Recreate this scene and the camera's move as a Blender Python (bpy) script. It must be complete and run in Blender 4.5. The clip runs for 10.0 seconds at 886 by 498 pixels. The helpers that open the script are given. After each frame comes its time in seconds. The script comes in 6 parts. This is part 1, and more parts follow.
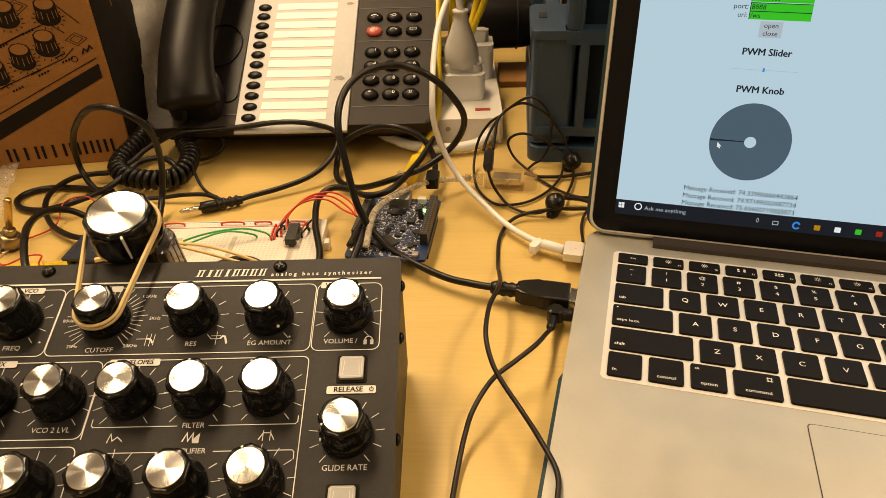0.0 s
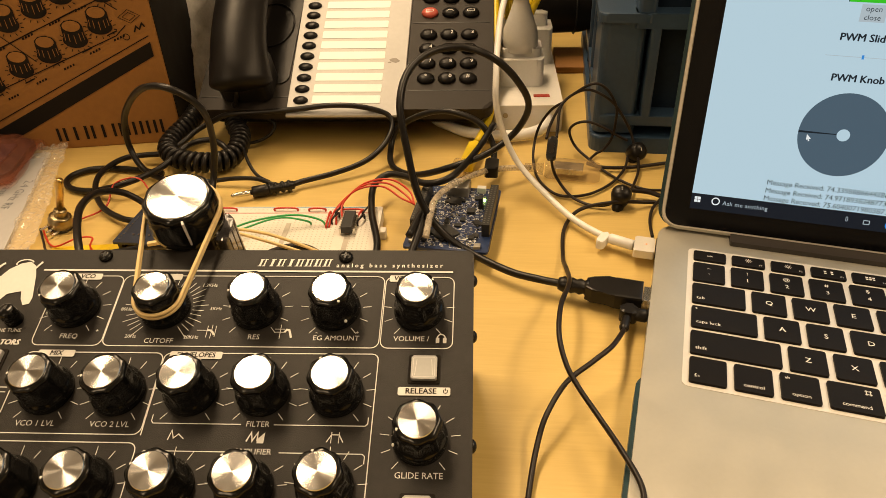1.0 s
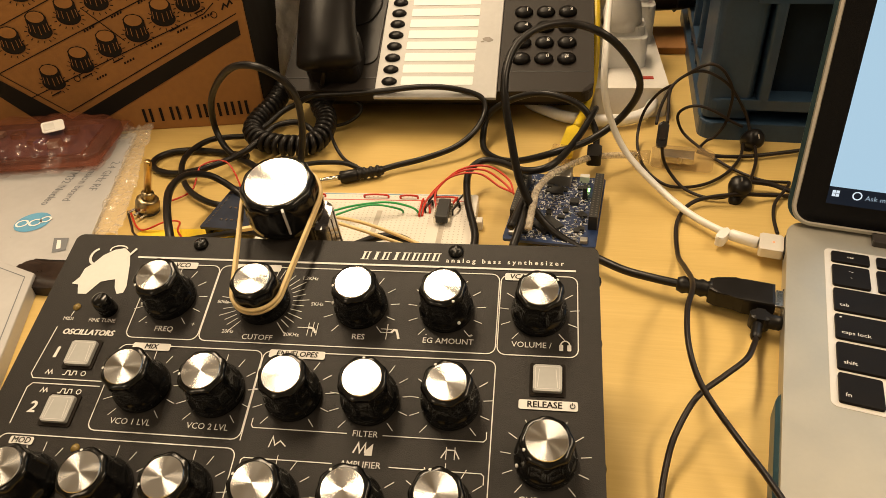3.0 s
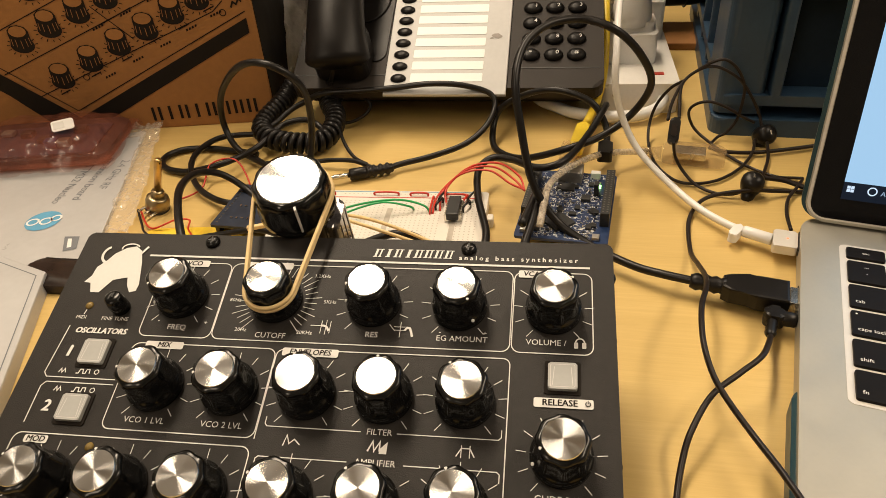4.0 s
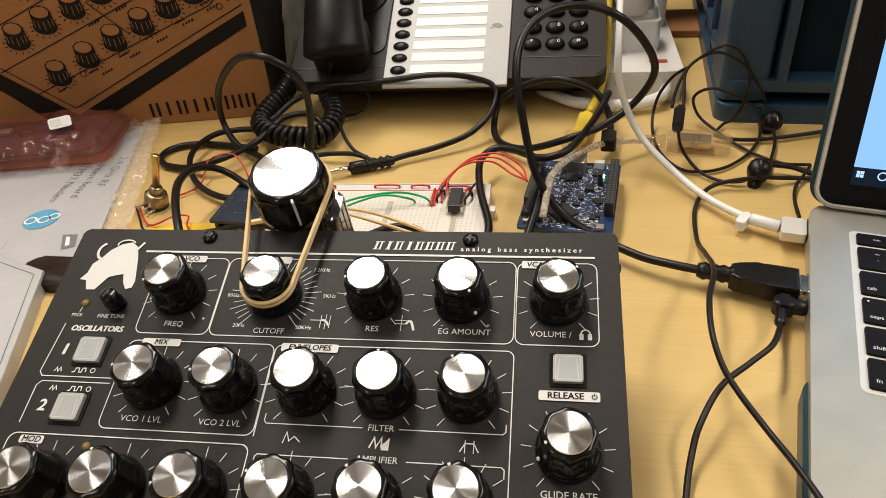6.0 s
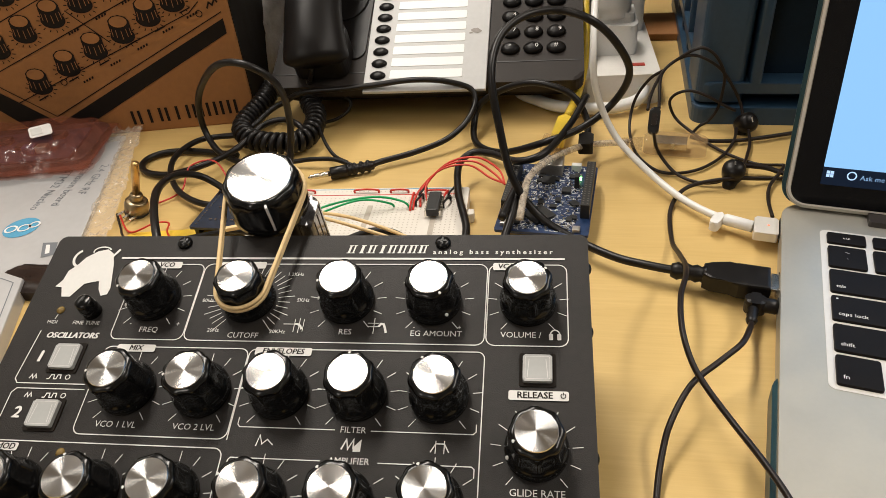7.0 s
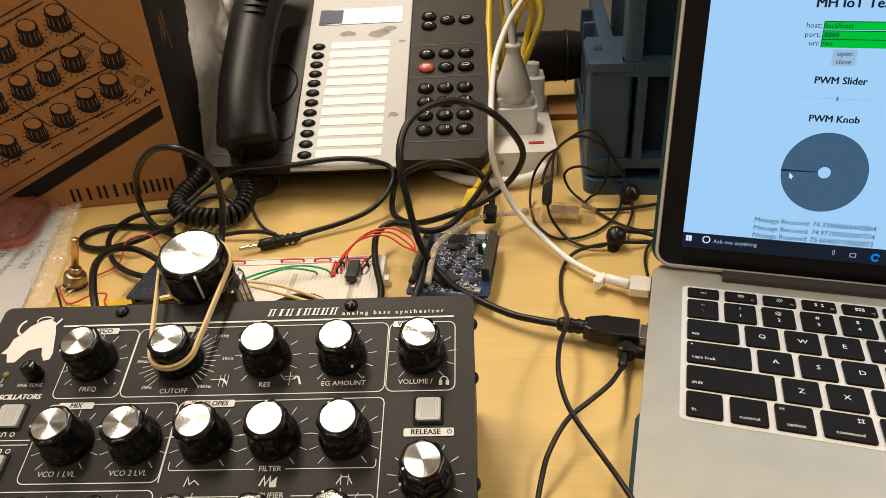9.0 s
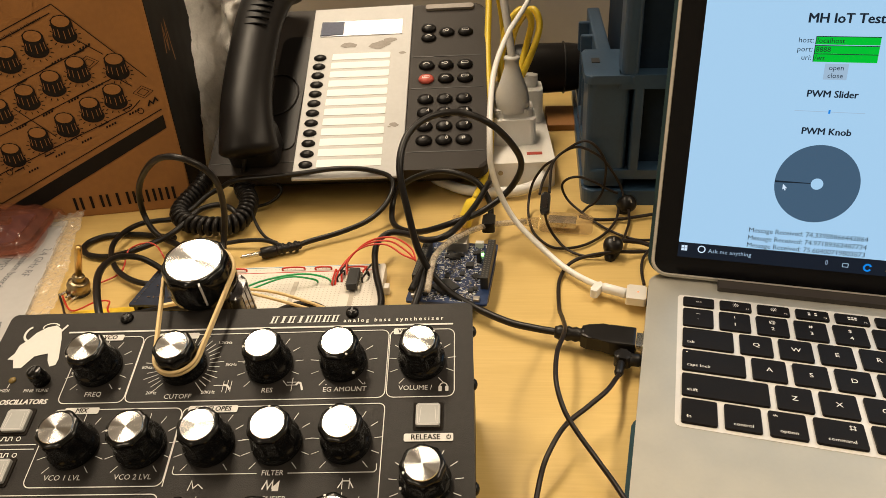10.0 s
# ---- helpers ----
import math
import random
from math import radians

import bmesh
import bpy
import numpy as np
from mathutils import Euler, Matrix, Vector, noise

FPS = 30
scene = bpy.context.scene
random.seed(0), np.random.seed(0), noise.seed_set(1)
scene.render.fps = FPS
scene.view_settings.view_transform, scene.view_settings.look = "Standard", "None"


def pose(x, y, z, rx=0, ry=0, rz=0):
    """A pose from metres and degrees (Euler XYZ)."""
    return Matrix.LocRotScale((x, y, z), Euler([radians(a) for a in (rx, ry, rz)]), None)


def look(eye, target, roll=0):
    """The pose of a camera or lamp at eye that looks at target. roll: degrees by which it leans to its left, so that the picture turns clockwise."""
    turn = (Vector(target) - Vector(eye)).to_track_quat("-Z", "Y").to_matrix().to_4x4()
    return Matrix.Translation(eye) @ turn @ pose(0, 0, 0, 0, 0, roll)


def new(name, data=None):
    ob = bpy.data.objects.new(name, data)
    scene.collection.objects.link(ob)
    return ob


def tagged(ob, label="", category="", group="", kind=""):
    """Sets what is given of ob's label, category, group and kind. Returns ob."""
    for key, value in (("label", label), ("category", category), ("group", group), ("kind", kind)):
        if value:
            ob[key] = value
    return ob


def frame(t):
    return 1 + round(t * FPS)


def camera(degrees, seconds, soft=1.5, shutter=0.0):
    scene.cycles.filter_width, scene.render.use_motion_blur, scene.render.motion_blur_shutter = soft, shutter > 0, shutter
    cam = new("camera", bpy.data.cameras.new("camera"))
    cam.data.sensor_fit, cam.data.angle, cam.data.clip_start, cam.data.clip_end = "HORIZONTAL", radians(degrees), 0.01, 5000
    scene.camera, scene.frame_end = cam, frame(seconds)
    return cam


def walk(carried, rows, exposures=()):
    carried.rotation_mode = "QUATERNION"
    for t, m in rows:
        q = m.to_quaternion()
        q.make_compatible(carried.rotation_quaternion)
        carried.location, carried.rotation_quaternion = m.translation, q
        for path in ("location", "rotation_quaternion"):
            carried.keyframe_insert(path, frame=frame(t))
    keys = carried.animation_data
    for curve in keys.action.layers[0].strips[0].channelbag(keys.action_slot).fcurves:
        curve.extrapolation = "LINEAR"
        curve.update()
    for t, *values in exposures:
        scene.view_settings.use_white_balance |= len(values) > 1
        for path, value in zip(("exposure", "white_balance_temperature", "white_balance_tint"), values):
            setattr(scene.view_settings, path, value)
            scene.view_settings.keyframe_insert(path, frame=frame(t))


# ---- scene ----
cam = camera(63.909, 10.0, 0.6)
PATH = [
    (0, (0.0133, -0.1658, 0.2491), (-0.4382, 1.4356, -0.8607), -1.83),
    (0.5, (0.0048, -0.1634, 0.2470), (-0.4568, 1.4306, -0.8693), -1.53),
    (1, (-0.0108, -0.1548, 0.2410), (-0.5317, 1.4060, -0.8958), -1.94),
    (1.5, (-0.0216, -0.1470, 0.2342), (-0.6087, 1.3850, -0.9096), -3.00),
    (2, (-0.0295, -0.1427, 0.2311), (-0.6633, 1.3671, -0.9173), -3.56),
    (2.5, (-0.0361, -0.1405, 0.2296), (-0.6916, 1.3536, -0.9271), -3.86),
    (3, (-0.0406, -0.1393, 0.2293), (-0.7101, 1.3433, -0.9342), -3.98),
    (4.5, (-0.0437, -0.1393, 0.2281), (-0.7324, 1.3311, -0.9397), -4.69),
    (5, (-0.0426, -0.1391, 0.2276), (-0.7312, 1.3317, -0.9398), -5.03),
    (6.5, (-0.0447, -0.1343, 0.2228), (-0.7363, 1.3250, -0.9571), -5.80),
    (7, (-0.0361, -0.1352, 0.2246), (-0.7112, 1.3404, -0.9446), -5.80),
    (7.5, (-0.0262, -0.1386, 0.2284), (-0.6690, 1.3685, -0.9186), -5.39),
    (8, (-0.0155, -0.1472, 0.2352), (-0.6226, 1.4007, -0.8763), -5.03),
    (8.5, (-0.0080, -0.1580, 0.2440), (-0.5811, 1.4319, -0.8254), -4.42),
    (9, (-0.0046, -0.1651, 0.2493), (-0.5562, 1.4575, -0.7818), -3.97),
    (9.5, (-0.0040, -0.1664, 0.2501), (-0.5492, 1.4686, -0.7648), -3.79),
    (10, (-0.0036, -0.1704, 0.2523), (-0.5527, 1.4668, -0.7567), -3.67),
]
walk(cam, [(t, look(eye, target, roll)) for t, eye, target, roll in PATH],
     [(0, 0, 7350, 13), (1.5, 0, 7300, 12), (2.5, 0, 6900, 11), (4.5, 0, 5500, 11), (6.5, 0, 4950, 10), (8.0, 0, 5050, 10), (9.0, 0, 5400, 10), (10.0, 0, 5850, 10)])

# ---- world and light ----
world = bpy.data.worlds.new("world")
scene.world = world
world.use_nodes = True
world.node_tree.nodes["Background"].inputs[0].default_value = (0.9, 0.85, 0.78, 1)
world.node_tree.nodes["Background"].inputs[1].default_value = 0.02
TABLE_H = 0.74
ROOM_TOP = 1.98


def ceiling_lamp(x, y, sx, sy, watts, colour=(1.0, 0.77, 0.50)):
    d = bpy.data.lights.new("tube_light", "AREA")
    d.shape, d.size, d.size_y, d.energy, d.color = "RECTANGLE", sx, sy, watts, colour
    ob = new("tube_light", d)
    ob.matrix_basis = pose(x, y, ROOM_TOP - 0.03, 0, 0, 0)
    return ob


LAMPS = [(-0.77, 0.76, 0.30, 1.50, 50), (-2.6, 0.5, 0.40, 1.70, 14), (1.25, 0.5, 0.40, 1.70, 40), (-0.76, -1.9, 0.40, 1.70, 22)]
for lx, ly, lsx, lsy, lw in LAMPS:
    ceiling_lamp(lx, ly, lsx, lsy, lw)


# ---- materials ----
def mat(name, colour, rough=0.5, metal=0.0, vary=0.12, scale=60.0, bump=0.0, bump_scale=400.0, coat=0.0, spec=0.5,
        stretch=(1, 1, 1), alpha=1.0, trans=0.0, emit=0.0, rough_vary=0.08):
    m = bpy.data.materials.new(name)
    m.use_nodes = True
    nt = m.node_tree
    b = nt.nodes["Principled BSDF"]
    b.inputs["Base Color"].default_value = (*colour, 1)
    b.inputs["Roughness"].default_value = rough
    b.inputs["Metallic"].default_value = metal
    b.inputs["Coat Weight"].default_value = coat
    b.inputs["Coat Roughness"].default_value = 0.08
    b.inputs["Specular IOR Level"].default_value = spec
    b.inputs["Transmission Weight"].default_value = trans
    b.inputs["Alpha"].default_value = alpha
    if emit:
        b.inputs["Base Color"].default_value = (*[c * 0.05 for c in colour], 1)
        b.inputs["Specular IOR Level"].default_value = 0.12
        b.inputs["Emission Color"].default_value = (*colour, 1)
        b.inputs["Emission Strength"].default_value = emit
        return m
    co = nt.nodes.new("ShaderNodeTexCoord")
    mp = nt.nodes.new("ShaderNodeMapping")
    mp.inputs["Scale"].default_value = stretch
    nt.links.new(co.outputs["Object"], mp.inputs[0])
    if vary:
        n1 = nt.nodes.new("ShaderNodeTexNoise")
        n1.inputs["Scale"].default_value, n1.inputs["Detail"].default_value = scale, 6
        n2 = nt.nodes.new("ShaderNodeTexNoise")
        n2.inputs["Scale"].default_value, n2.inputs["Detail"].default_value = scale * 9, 3
        nt.links.new(mp.outputs[0], n1.inputs[0])
        nt.links.new(mp.outputs[0], n2.inputs[0])
        mx = nt.nodes.new("ShaderNodeMix")
        mx.inputs[0].default_value = 0.35
        nt.links.new(n1.outputs[0], mx.inputs[2])
        nt.links.new(n2.outputs[0], mx.inputs[3])
        ramp = nt.nodes.new("ShaderNodeValToRGB")
        lo, hi = 1 - vary, 1 + vary
        ramp.color_ramp.elements[0].position, ramp.color_ramp.elements[1].position = 0.32, 0.68
        ramp.color_ramp.elements[0].color = (*[c * lo for c in colour], 1)
        ramp.color_ramp.elements[1].color = (*[min(1, c * hi) for c in colour], 1)
        nt.links.new(mx.outputs[0], ramp.inputs[0])
        nt.links.new(ramp.outputs[0], b.inputs["Base Color"])
        mr = nt.nodes.new("ShaderNodeMapRange")
        mr.inputs[3].default_value, mr.inputs[4].default_value = max(0.02, rough - rough_vary), min(1, rough + rough_vary)
        nt.links.new(n1.outputs[0], mr.inputs[0])
        nt.links.new(mr.outputs[0], b.inputs["Roughness"])
    if bump:
        n3 = nt.nodes.new("ShaderNodeTexNoise")
        n3.inputs["Scale"].default_value, n3.inputs["Detail"].default_value = bump_scale, 4
        nt.links.new(mp.outputs[0], n3.inputs[0])
        bp = nt.nodes.new("ShaderNodeBump")
        bp.inputs["Strength"].default_value, bp.inputs["Distance"].default_value = bump, 0.0006
        nt.links.new(n3.outputs[0], bp.inputs["Height"])
        nt.links.new(bp.outputs[0], b.inputs["Normal"])
    return m


def wood_mat():
    m = mat("birch_laminate", (0.66, 0.45, 0.2), 0.36, vary=0.0)
    nt, b = m.node_tree, m.node_tree.nodes["Principled BSDF"]
    co = nt.nodes.new("ShaderNodeTexCoord")

    def streak(scale, sx, sy, detail):
        mp = nt.nodes.new("ShaderNodeMapping")
        mp.inputs["Scale"].default_value = (sx, sy, 1)
        mp.inputs["Rotation"].default_value = (0, 0, radians(-14))
        n = nt.nodes.new("ShaderNodeTexNoise")
        n.inputs["Scale"].default_value, n.inputs["Detail"].default_value = scale, detail
        nt.links.new(co.outputs["Object"], mp.inputs[0])
        nt.links.new(mp.outputs[0], n.inputs[0])
        return n
    a, c, e = streak(9, 1.0, 5, 4), streak(45, 0.7, 14, 5), streak(160, 0.25, 9, 2)
    m1, m2 = nt.nodes.new("ShaderNodeMix"), nt.nodes.new("ShaderNodeMix")
    m1.inputs[0].default_value, m2.inputs[0].default_value = 0.36, 0.2
    nt.links.new(a.outputs[0], m1.inputs[2]), nt.links.new(c.outputs[0], m1.inputs[3])
    nt.links.new(m1.outputs[0], m2.inputs[2]), nt.links.new(e.outputs[0], m2.inputs[3])
    r = nt.nodes.new("ShaderNodeValToRGB")
    r.color_ramp.elements[0].position, r.color_ramp.elements[1].position = 0.3, 0.7
    r.color_ramp.elements[0].color = (0.545, 0.375, 0.118, 1)
    r.color_ramp.elements[1].color = (0.68, 0.495, 0.182, 1)
    nt.links.new(m2.outputs[0], r.inputs[0]), nt.links.new(r.outputs[0], b.inputs["Base Color"])
    mr = nt.nodes.new("ShaderNodeMapRange")
    mr.inputs[3].default_value, mr.inputs[4].default_value = 0.3, 0.46
    nt.links.new(c.outputs[0], mr.inputs[0]), nt.links.new(mr.outputs[0], b.inputs["Roughness"])
    bp = nt.nodes.new("ShaderNodeBump")
    bp.inputs["Strength"].default_value, bp.inputs["Distance"].default_value = 0.12, 0.0004
    nt.links.new(e.outputs[0], bp.inputs["Height"]), nt.links.new(bp.outputs[0], b.inputs["Normal"])
    return m


def spun_mat():
    m = mat("spun_aluminium", (0.62, 0.62, 0.62), 0.25, 1.0, vary=0.0)
    nt, b = m.node_tree, m.node_tree.nodes["Principled BSDF"]
    b.inputs["Anisotropic"].default_value = 0.97
    tg = nt.nodes.new("ShaderNodeTangent")
    tg.direction_type, tg.axis = "RADIAL", "Z"
    nt.links.new(tg.outputs[0], b.inputs["Tangent"])
    co = nt.nodes.new("ShaderNodeTexCoord")
    w = nt.nodes.new("ShaderNodeTexWave")
    w.wave_type, w.rings_direction = "RINGS", "Z"
    w.inputs["Scale"].default_value, w.inputs["Distortion"].default_value, w.inputs["Detail"].default_value = 900, 1.2, 2
    nt.links.new(co.outputs["Object"], w.inputs[0])
    bp = nt.nodes.new("ShaderNodeBump")
    bp.inputs["Strength"].default_value, bp.inputs["Distance"].default_value = 0.05, 0.00005
    nt.links.new(w.outputs[1], bp.inputs["Height"]), nt.links.new(bp.outputs[0], b.inputs["Normal"])
    return m


WOOD = wood_mat()
SPUN = spun_mat()
PANEL = mat("satin_black_enamel", (0.017, 0.0148, 0.0135), 0.46, spec=0.27, vary=0.25, scale=40, bump=0.25, bump_scale=2500)
KNOB = mat("black_knob_plastic", (0.0042, 0.0042, 0.0042), 0.18, vary=0.2, scale=150, spec=0.34)
PRINT = mat("white_ink", (0.70, 0.69, 0.67), 0.5, vary=0.04)
INK = mat("black_ink", (0.012, 0.009, 0.007), 0.7, vary=0.1, spec=0.15)
BUTTON = mat("grey_button_plastic", (0.40, 0.405, 0.40), 0.42, vary=0.05)
LED_OFF = mat("amber_led_off", (0.22, 0.15, 0.04), 0.25)
SCREW = mat("black_screw", (0.015, 0.015, 0.015), 0.25, 0.6)
ALU = mat("bead_blasted_aluminium", (0.495, 0.475, 0.415), 0.46, 0.7, vary=0.03, bump=0.05, bump_scale=5000)
ALU_WHITE = mat("light_rim", (0.74, 0.71, 0.66), 0.4, 0.3, vary=0.03)
KEY = mat("black_key_plastic", (0.0065, 0.0052, 0.0048), 0.5, spec=0.12, vary=0.15, scale=90, bump=0.06, bump_scale=3000)
HINGE = mat("dark_hinge_plastic", (0.035, 0.03, 0.028), 0.38, vary=0.1)
BEZEL = mat("bezel_glass", (0.004, 0.004, 0.005), 0.10, vary=0.1, spec=0.2)
TEAL = mat("teal_shell", (0.013, 0.048, 0.062), 0.35, vary=0.15)
SCREEN = mat("lit_screen", (0.50, 0.745, 0.935), 0.3, emit=0.80)
SCREEN_GREEN = mat("lit_green", (0.02, 0.62, 0.03), 0.3, emit=0.8)
SCREEN_GREY = mat("lit_grey", (0.42, 0.55, 0.66), 0.3, emit=0.85)
SCREEN_DARK = mat("lit_slate", (0.07, 0.125, 0.185), 0.3, emit=0.85)
SCREEN_BAR = mat("lit_taskbar", (0.010, 0.014, 0.022), 0.3, emit=0.9)
SCREEN_INK = mat("lit_black", (0.012, 0.02, 0.03), 0.3, emit=0.9)
SCREEN_BLUE = mat("lit_blue", (0.02, 0.25, 0.75), 0.3, emit=0.9)
SCREEN_WHITE = mat("lit_white", (0.75, 0.86, 0.95), 0.3, emit=0.9)
CARD = mat("brown_cardboard", (0.285, 0.128, 0.031), 0.75, vary=0.12, scale=25, bump=0.2, bump_scale=900)
CARD_BLACK = mat("black_printed_card", (0.012, 0.010, 0.008), 0.6, vary=0.2, spec=0.15)
RUBBER = mat("black_cable_rubber", (0.008, 0.0068, 0.0063), 0.36, vary=0.2, scale=200, spec=0.3)
THIN = mat("thin_cable_rubber", (0.014, 0.009, 0.007), 0.42, vary=0.2, scale=200, spec=0.3)
WHITE_PL = mat("white_plastic", (0.79, 0.785, 0.77), 0.33, vary=0.04)
GREY_PL = mat("pale_grey_plastic", (0.62, 0.615, 0.60), 0.35, vary=0.05)
STRIP_PL = mat("cream_plastic", (0.77, 0.75, 0.71), 0.36, vary=0.05)
YELLOW = mat("yellow_cable", (0.72, 0.52, 0.02), 0.4, vary=0.1)
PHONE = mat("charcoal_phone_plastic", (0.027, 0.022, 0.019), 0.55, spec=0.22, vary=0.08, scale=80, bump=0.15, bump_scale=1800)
# Handset plastic; reused to paint shade below the body and beside the handset.
PHONE_DARK = mat("dark_phone_plastic_and_shade", (0.0085, 0.0075, 0.0072), 0.36, spec=0.15, vary=0.1, bump=0.1, bump_scale=1800)
PHONE_SILVER = mat("silver_phone_panel", (0.52, 0.518, 0.515), 0.5, spec=0.32, vary=0.06, scale=35)
LABEL = mat("white_label_paper", (0.82, 0.82, 0.815), 0.5, vary=0.03, scale=90)
PHONE_WORN = mat("worn_patch", (0.27, 0.245, 0.22), 0.6, vary=0.2)
PAPER = mat("white_paper", (0.76, 0.755, 0.745), 0.6, vary=0.03)
SLEEVED = mat("paper_in_frosted_sleeve", (0.46, 0.46, 0.465), 0.3, vary=0.06, scale=25, bump=0.15, bump_scale=40)
GRIP = mat("black_grip_slot", (0.003, 0.003, 0.003), 0.9, vary=0.1, spec=0.05)
RED_BTN = mat("red_button", (0.55, 0.10, 0.07), 0.3)
LCD = mat("lcd_glass", (0.10, 0.11, 0.15), 0.06, vary=0.1)
# Matte blue for the end of the window that has no reflection.
LCD_NO_GLARE = mat("lcd_blue_without_glare", (0.045, 0.055, 0.11), 0.4, spec=0.15, vary=0.2, scale=300)
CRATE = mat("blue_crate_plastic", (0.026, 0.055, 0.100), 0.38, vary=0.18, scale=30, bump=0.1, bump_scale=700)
# The crate's blue at about a third, painting the shade inside its recesses.
CRATE_SHADED = mat("shaded_crate_plastic", (0.010, 0.020, 0.037), 0.6, vary=0.2, scale=30, spec=0.12)
WALLM = mat("grey_partition", (0.34, 0.335, 0.33), 0.8, vary=0.06, scale=12, bump=0.2, bump_scale=600)
ROOMW = mat("room_paint", (0.72, 0.69, 0.64), 0.8, vary=0.04, scale=4)
FLOORM = mat("grey_carpet", (0.12, 0.11, 0.10), 0.9, vary=0.2, scale=40)
BREAD = mat("breadboard_plastic", (0.74, 0.70, 0.63), 0.42, vary=0.04)
GROOVE = mat("breadboard_groove", (0.50, 0.45, 0.38), 0.6)
HOLE = mat("contact_hole", (0.50, 0.45, 0.38), 0.7)
HEADER_HOLE = mat("header_contact", (0.10, 0.095, 0.085), 0.5)
SILK = mat("silk_and_solder", (0.60, 0.60, 0.585), 0.45, vary=0.3, scale=900)
SOCKET = mat("dull_socket_metal", (0.42, 0.40, 0.37), 0.38, 0.85, vary=0.15, scale=150)
PCB_DARK = mat("dark_circuit_board", (0.012, 0.019, 0.040), 0.4, vary=0.35, scale=300)
RED = mat("red_wire", (0.54, 0.032, 0.012), 0.35)
GREEN = mat("green_wire", (0.03, 0.36, 0.10), 0.35)
CHIP = mat("chip_epoxy", (0.015, 0.015, 0.015), 0.45)
PIN = mat("tinned_metal", (0.72, 0.69, 0.62), 0.25, 1.0)
GOLD = mat("brass", (0.62, 0.43, 0.17), 0.3, 1.0, vary=0.15, scale=200)
STEEL = mat("dull_steel", (0.36, 0.29, 0.17), 0.32, 1.0, vary=0.15, scale=200)
PCB = mat("blue_circuit_board", (0.014, 0.031, 0.092), 0.35, vary=0.35, scale=300)
BAND = mat("rubber_band", (0.74, 0.55, 0.26), 0.55, vary=0.1, scale=200)
SMOKE = mat("smoked_plastic", (0.026, 0.019, 0.016), 0.30, vary=0.5, scale=90, spec=0.2)
WRAP = mat("clear_wrap_film", (0.075, 0.07, 0.072), 0.12, vary=0.6, scale=160, coat=0.8, bump=0.6, bump_scale=160)
CLEAR = mat("clear_cable_jacket", (0.58, 0.50, 0.38), 0.2, vary=0.7, scale=420, coat=0.6, alpha=0.55)
CLEAR_PLUG = mat("clear_amber_plug", (0.50, 0.34, 0.16), 0.12, vary=0.15, coat=0.8, alpha=0.26)
RED_SW = mat("red_switch", (0.45, 0.05, 0.025), 0.3)
PINKBAG = mat("pink_antistatic_film", (0.36, 0.115, 0.065), 0.18, vary=0.3, scale=40, bump=0.8, bump_scale=90, coat=0.4, alpha=0.27)
BAG_DARK = mat("dark_shielding_foam", (0.016, 0.010, 0.011), 0.6, vary=0.3, scale=60)
BUBBLE = mat("bubble_wrap_film", (0.78, 0.70, 0.58), 0.12, vary=0.1, scale=40, bump=0.8, bump_scale=120, coat=0.6, alpha=0.35)
BUBBLE2 = mat("bubble_wrap_roll", (0.80, 0.78, 0.75), 0.16, vary=0.16, scale=60, bump=0.9, bump_scale=260, coat=0.6)
LEAFBLUE = mat("blue_ink", (0.10, 0.32, 0.52), 0.6)
GREYINK = mat("grey_ink", (0.16, 0.17, 0.19), 0.6)
LEDG = mat("green_led_lit", (0.45, 1.0, 0.22), 0.3, emit=6)
YELTAPE = mat("yellow_tape", (0.80, 0.55, 0.02), 0.45)


# ---- geometry helpers ----
def part(name, bm, material, parent=None, label="", m=None, smooth=False):
    me = bm if isinstance(bm, bpy.types.Mesh) else bpy.data.meshes.new(name)
    if me is not bm:
        bm.to_mesh(me)
        bm.free()
        if smooth:
            for p in me.polygons:
                p.use_smooth = True
    if material and not me.materials:
        me.materials.append(material)
    ob = new(name, me)
    if parent:
        ob.parent = parent
    if m is not None:
        ob.matrix_basis = m
    if label:
        ob["label"] = label
    return ob


def thing(name, m, label, category, group="", kind=""):
    ob = new(name)
    ob.empty_display_size = 0.01
    ob.matrix_basis = m
    return tagged(ob, label, category, group, kind)


def box(sx, sy, sz, x=0, y=0, z=0, bevel=0.0, seg=2, bm=None, rot=None):
    """A box with its middle at x, y and its underside at z."""
    own = bmesh.new()
    bmesh.ops.create_cube(own, size=1)
    bmesh.ops.scale(own, vec=(sx, sy, sz), verts=own.verts)
    if bevel:
        bmesh.ops.bevel(own, geom=own.edges[:], offset=bevel, segments=seg, affect="EDGES", profile=0.6)
    mm = Matrix.Translation((x, y, z + sz / 2))
    if rot is not None:
        mm = mm @ rot
    bmesh.ops.transform(own, matrix=mm, verts=own.verts)
    return merge(bm, own)


def merge(bm, own):
    if bm is None:
        return own
    me = bpy.data.meshes.new("tmp")
    own.to_mesh(me)
    own.free()
    bm.from_mesh(me)
    bpy.data.meshes.remove(me)
    return bm


def slab(sx, sy, sz, r, x=0, y=0, z=0, bevel=0.0, seg=5, bm=None):
    """A slab with corners rounded to r in plan."""
    pts = []
    for cx, cy, a0 in ((sx / 2 - r, sy / 2 - r, 0), (-sx / 2 + r, sy / 2 - r, 90), (-sx / 2 + r, -sy / 2 + r, 180), (sx / 2 - r, -sy / 2 + r, 270)):
        for i in range(seg + 1):
            a = radians(a0 + 90 * i / seg)
            pts.append((x + cx + r * math.cos(a), y + cy + r * math.sin(a)))
    return prism(pts, z, z + sz, bevel, bm)


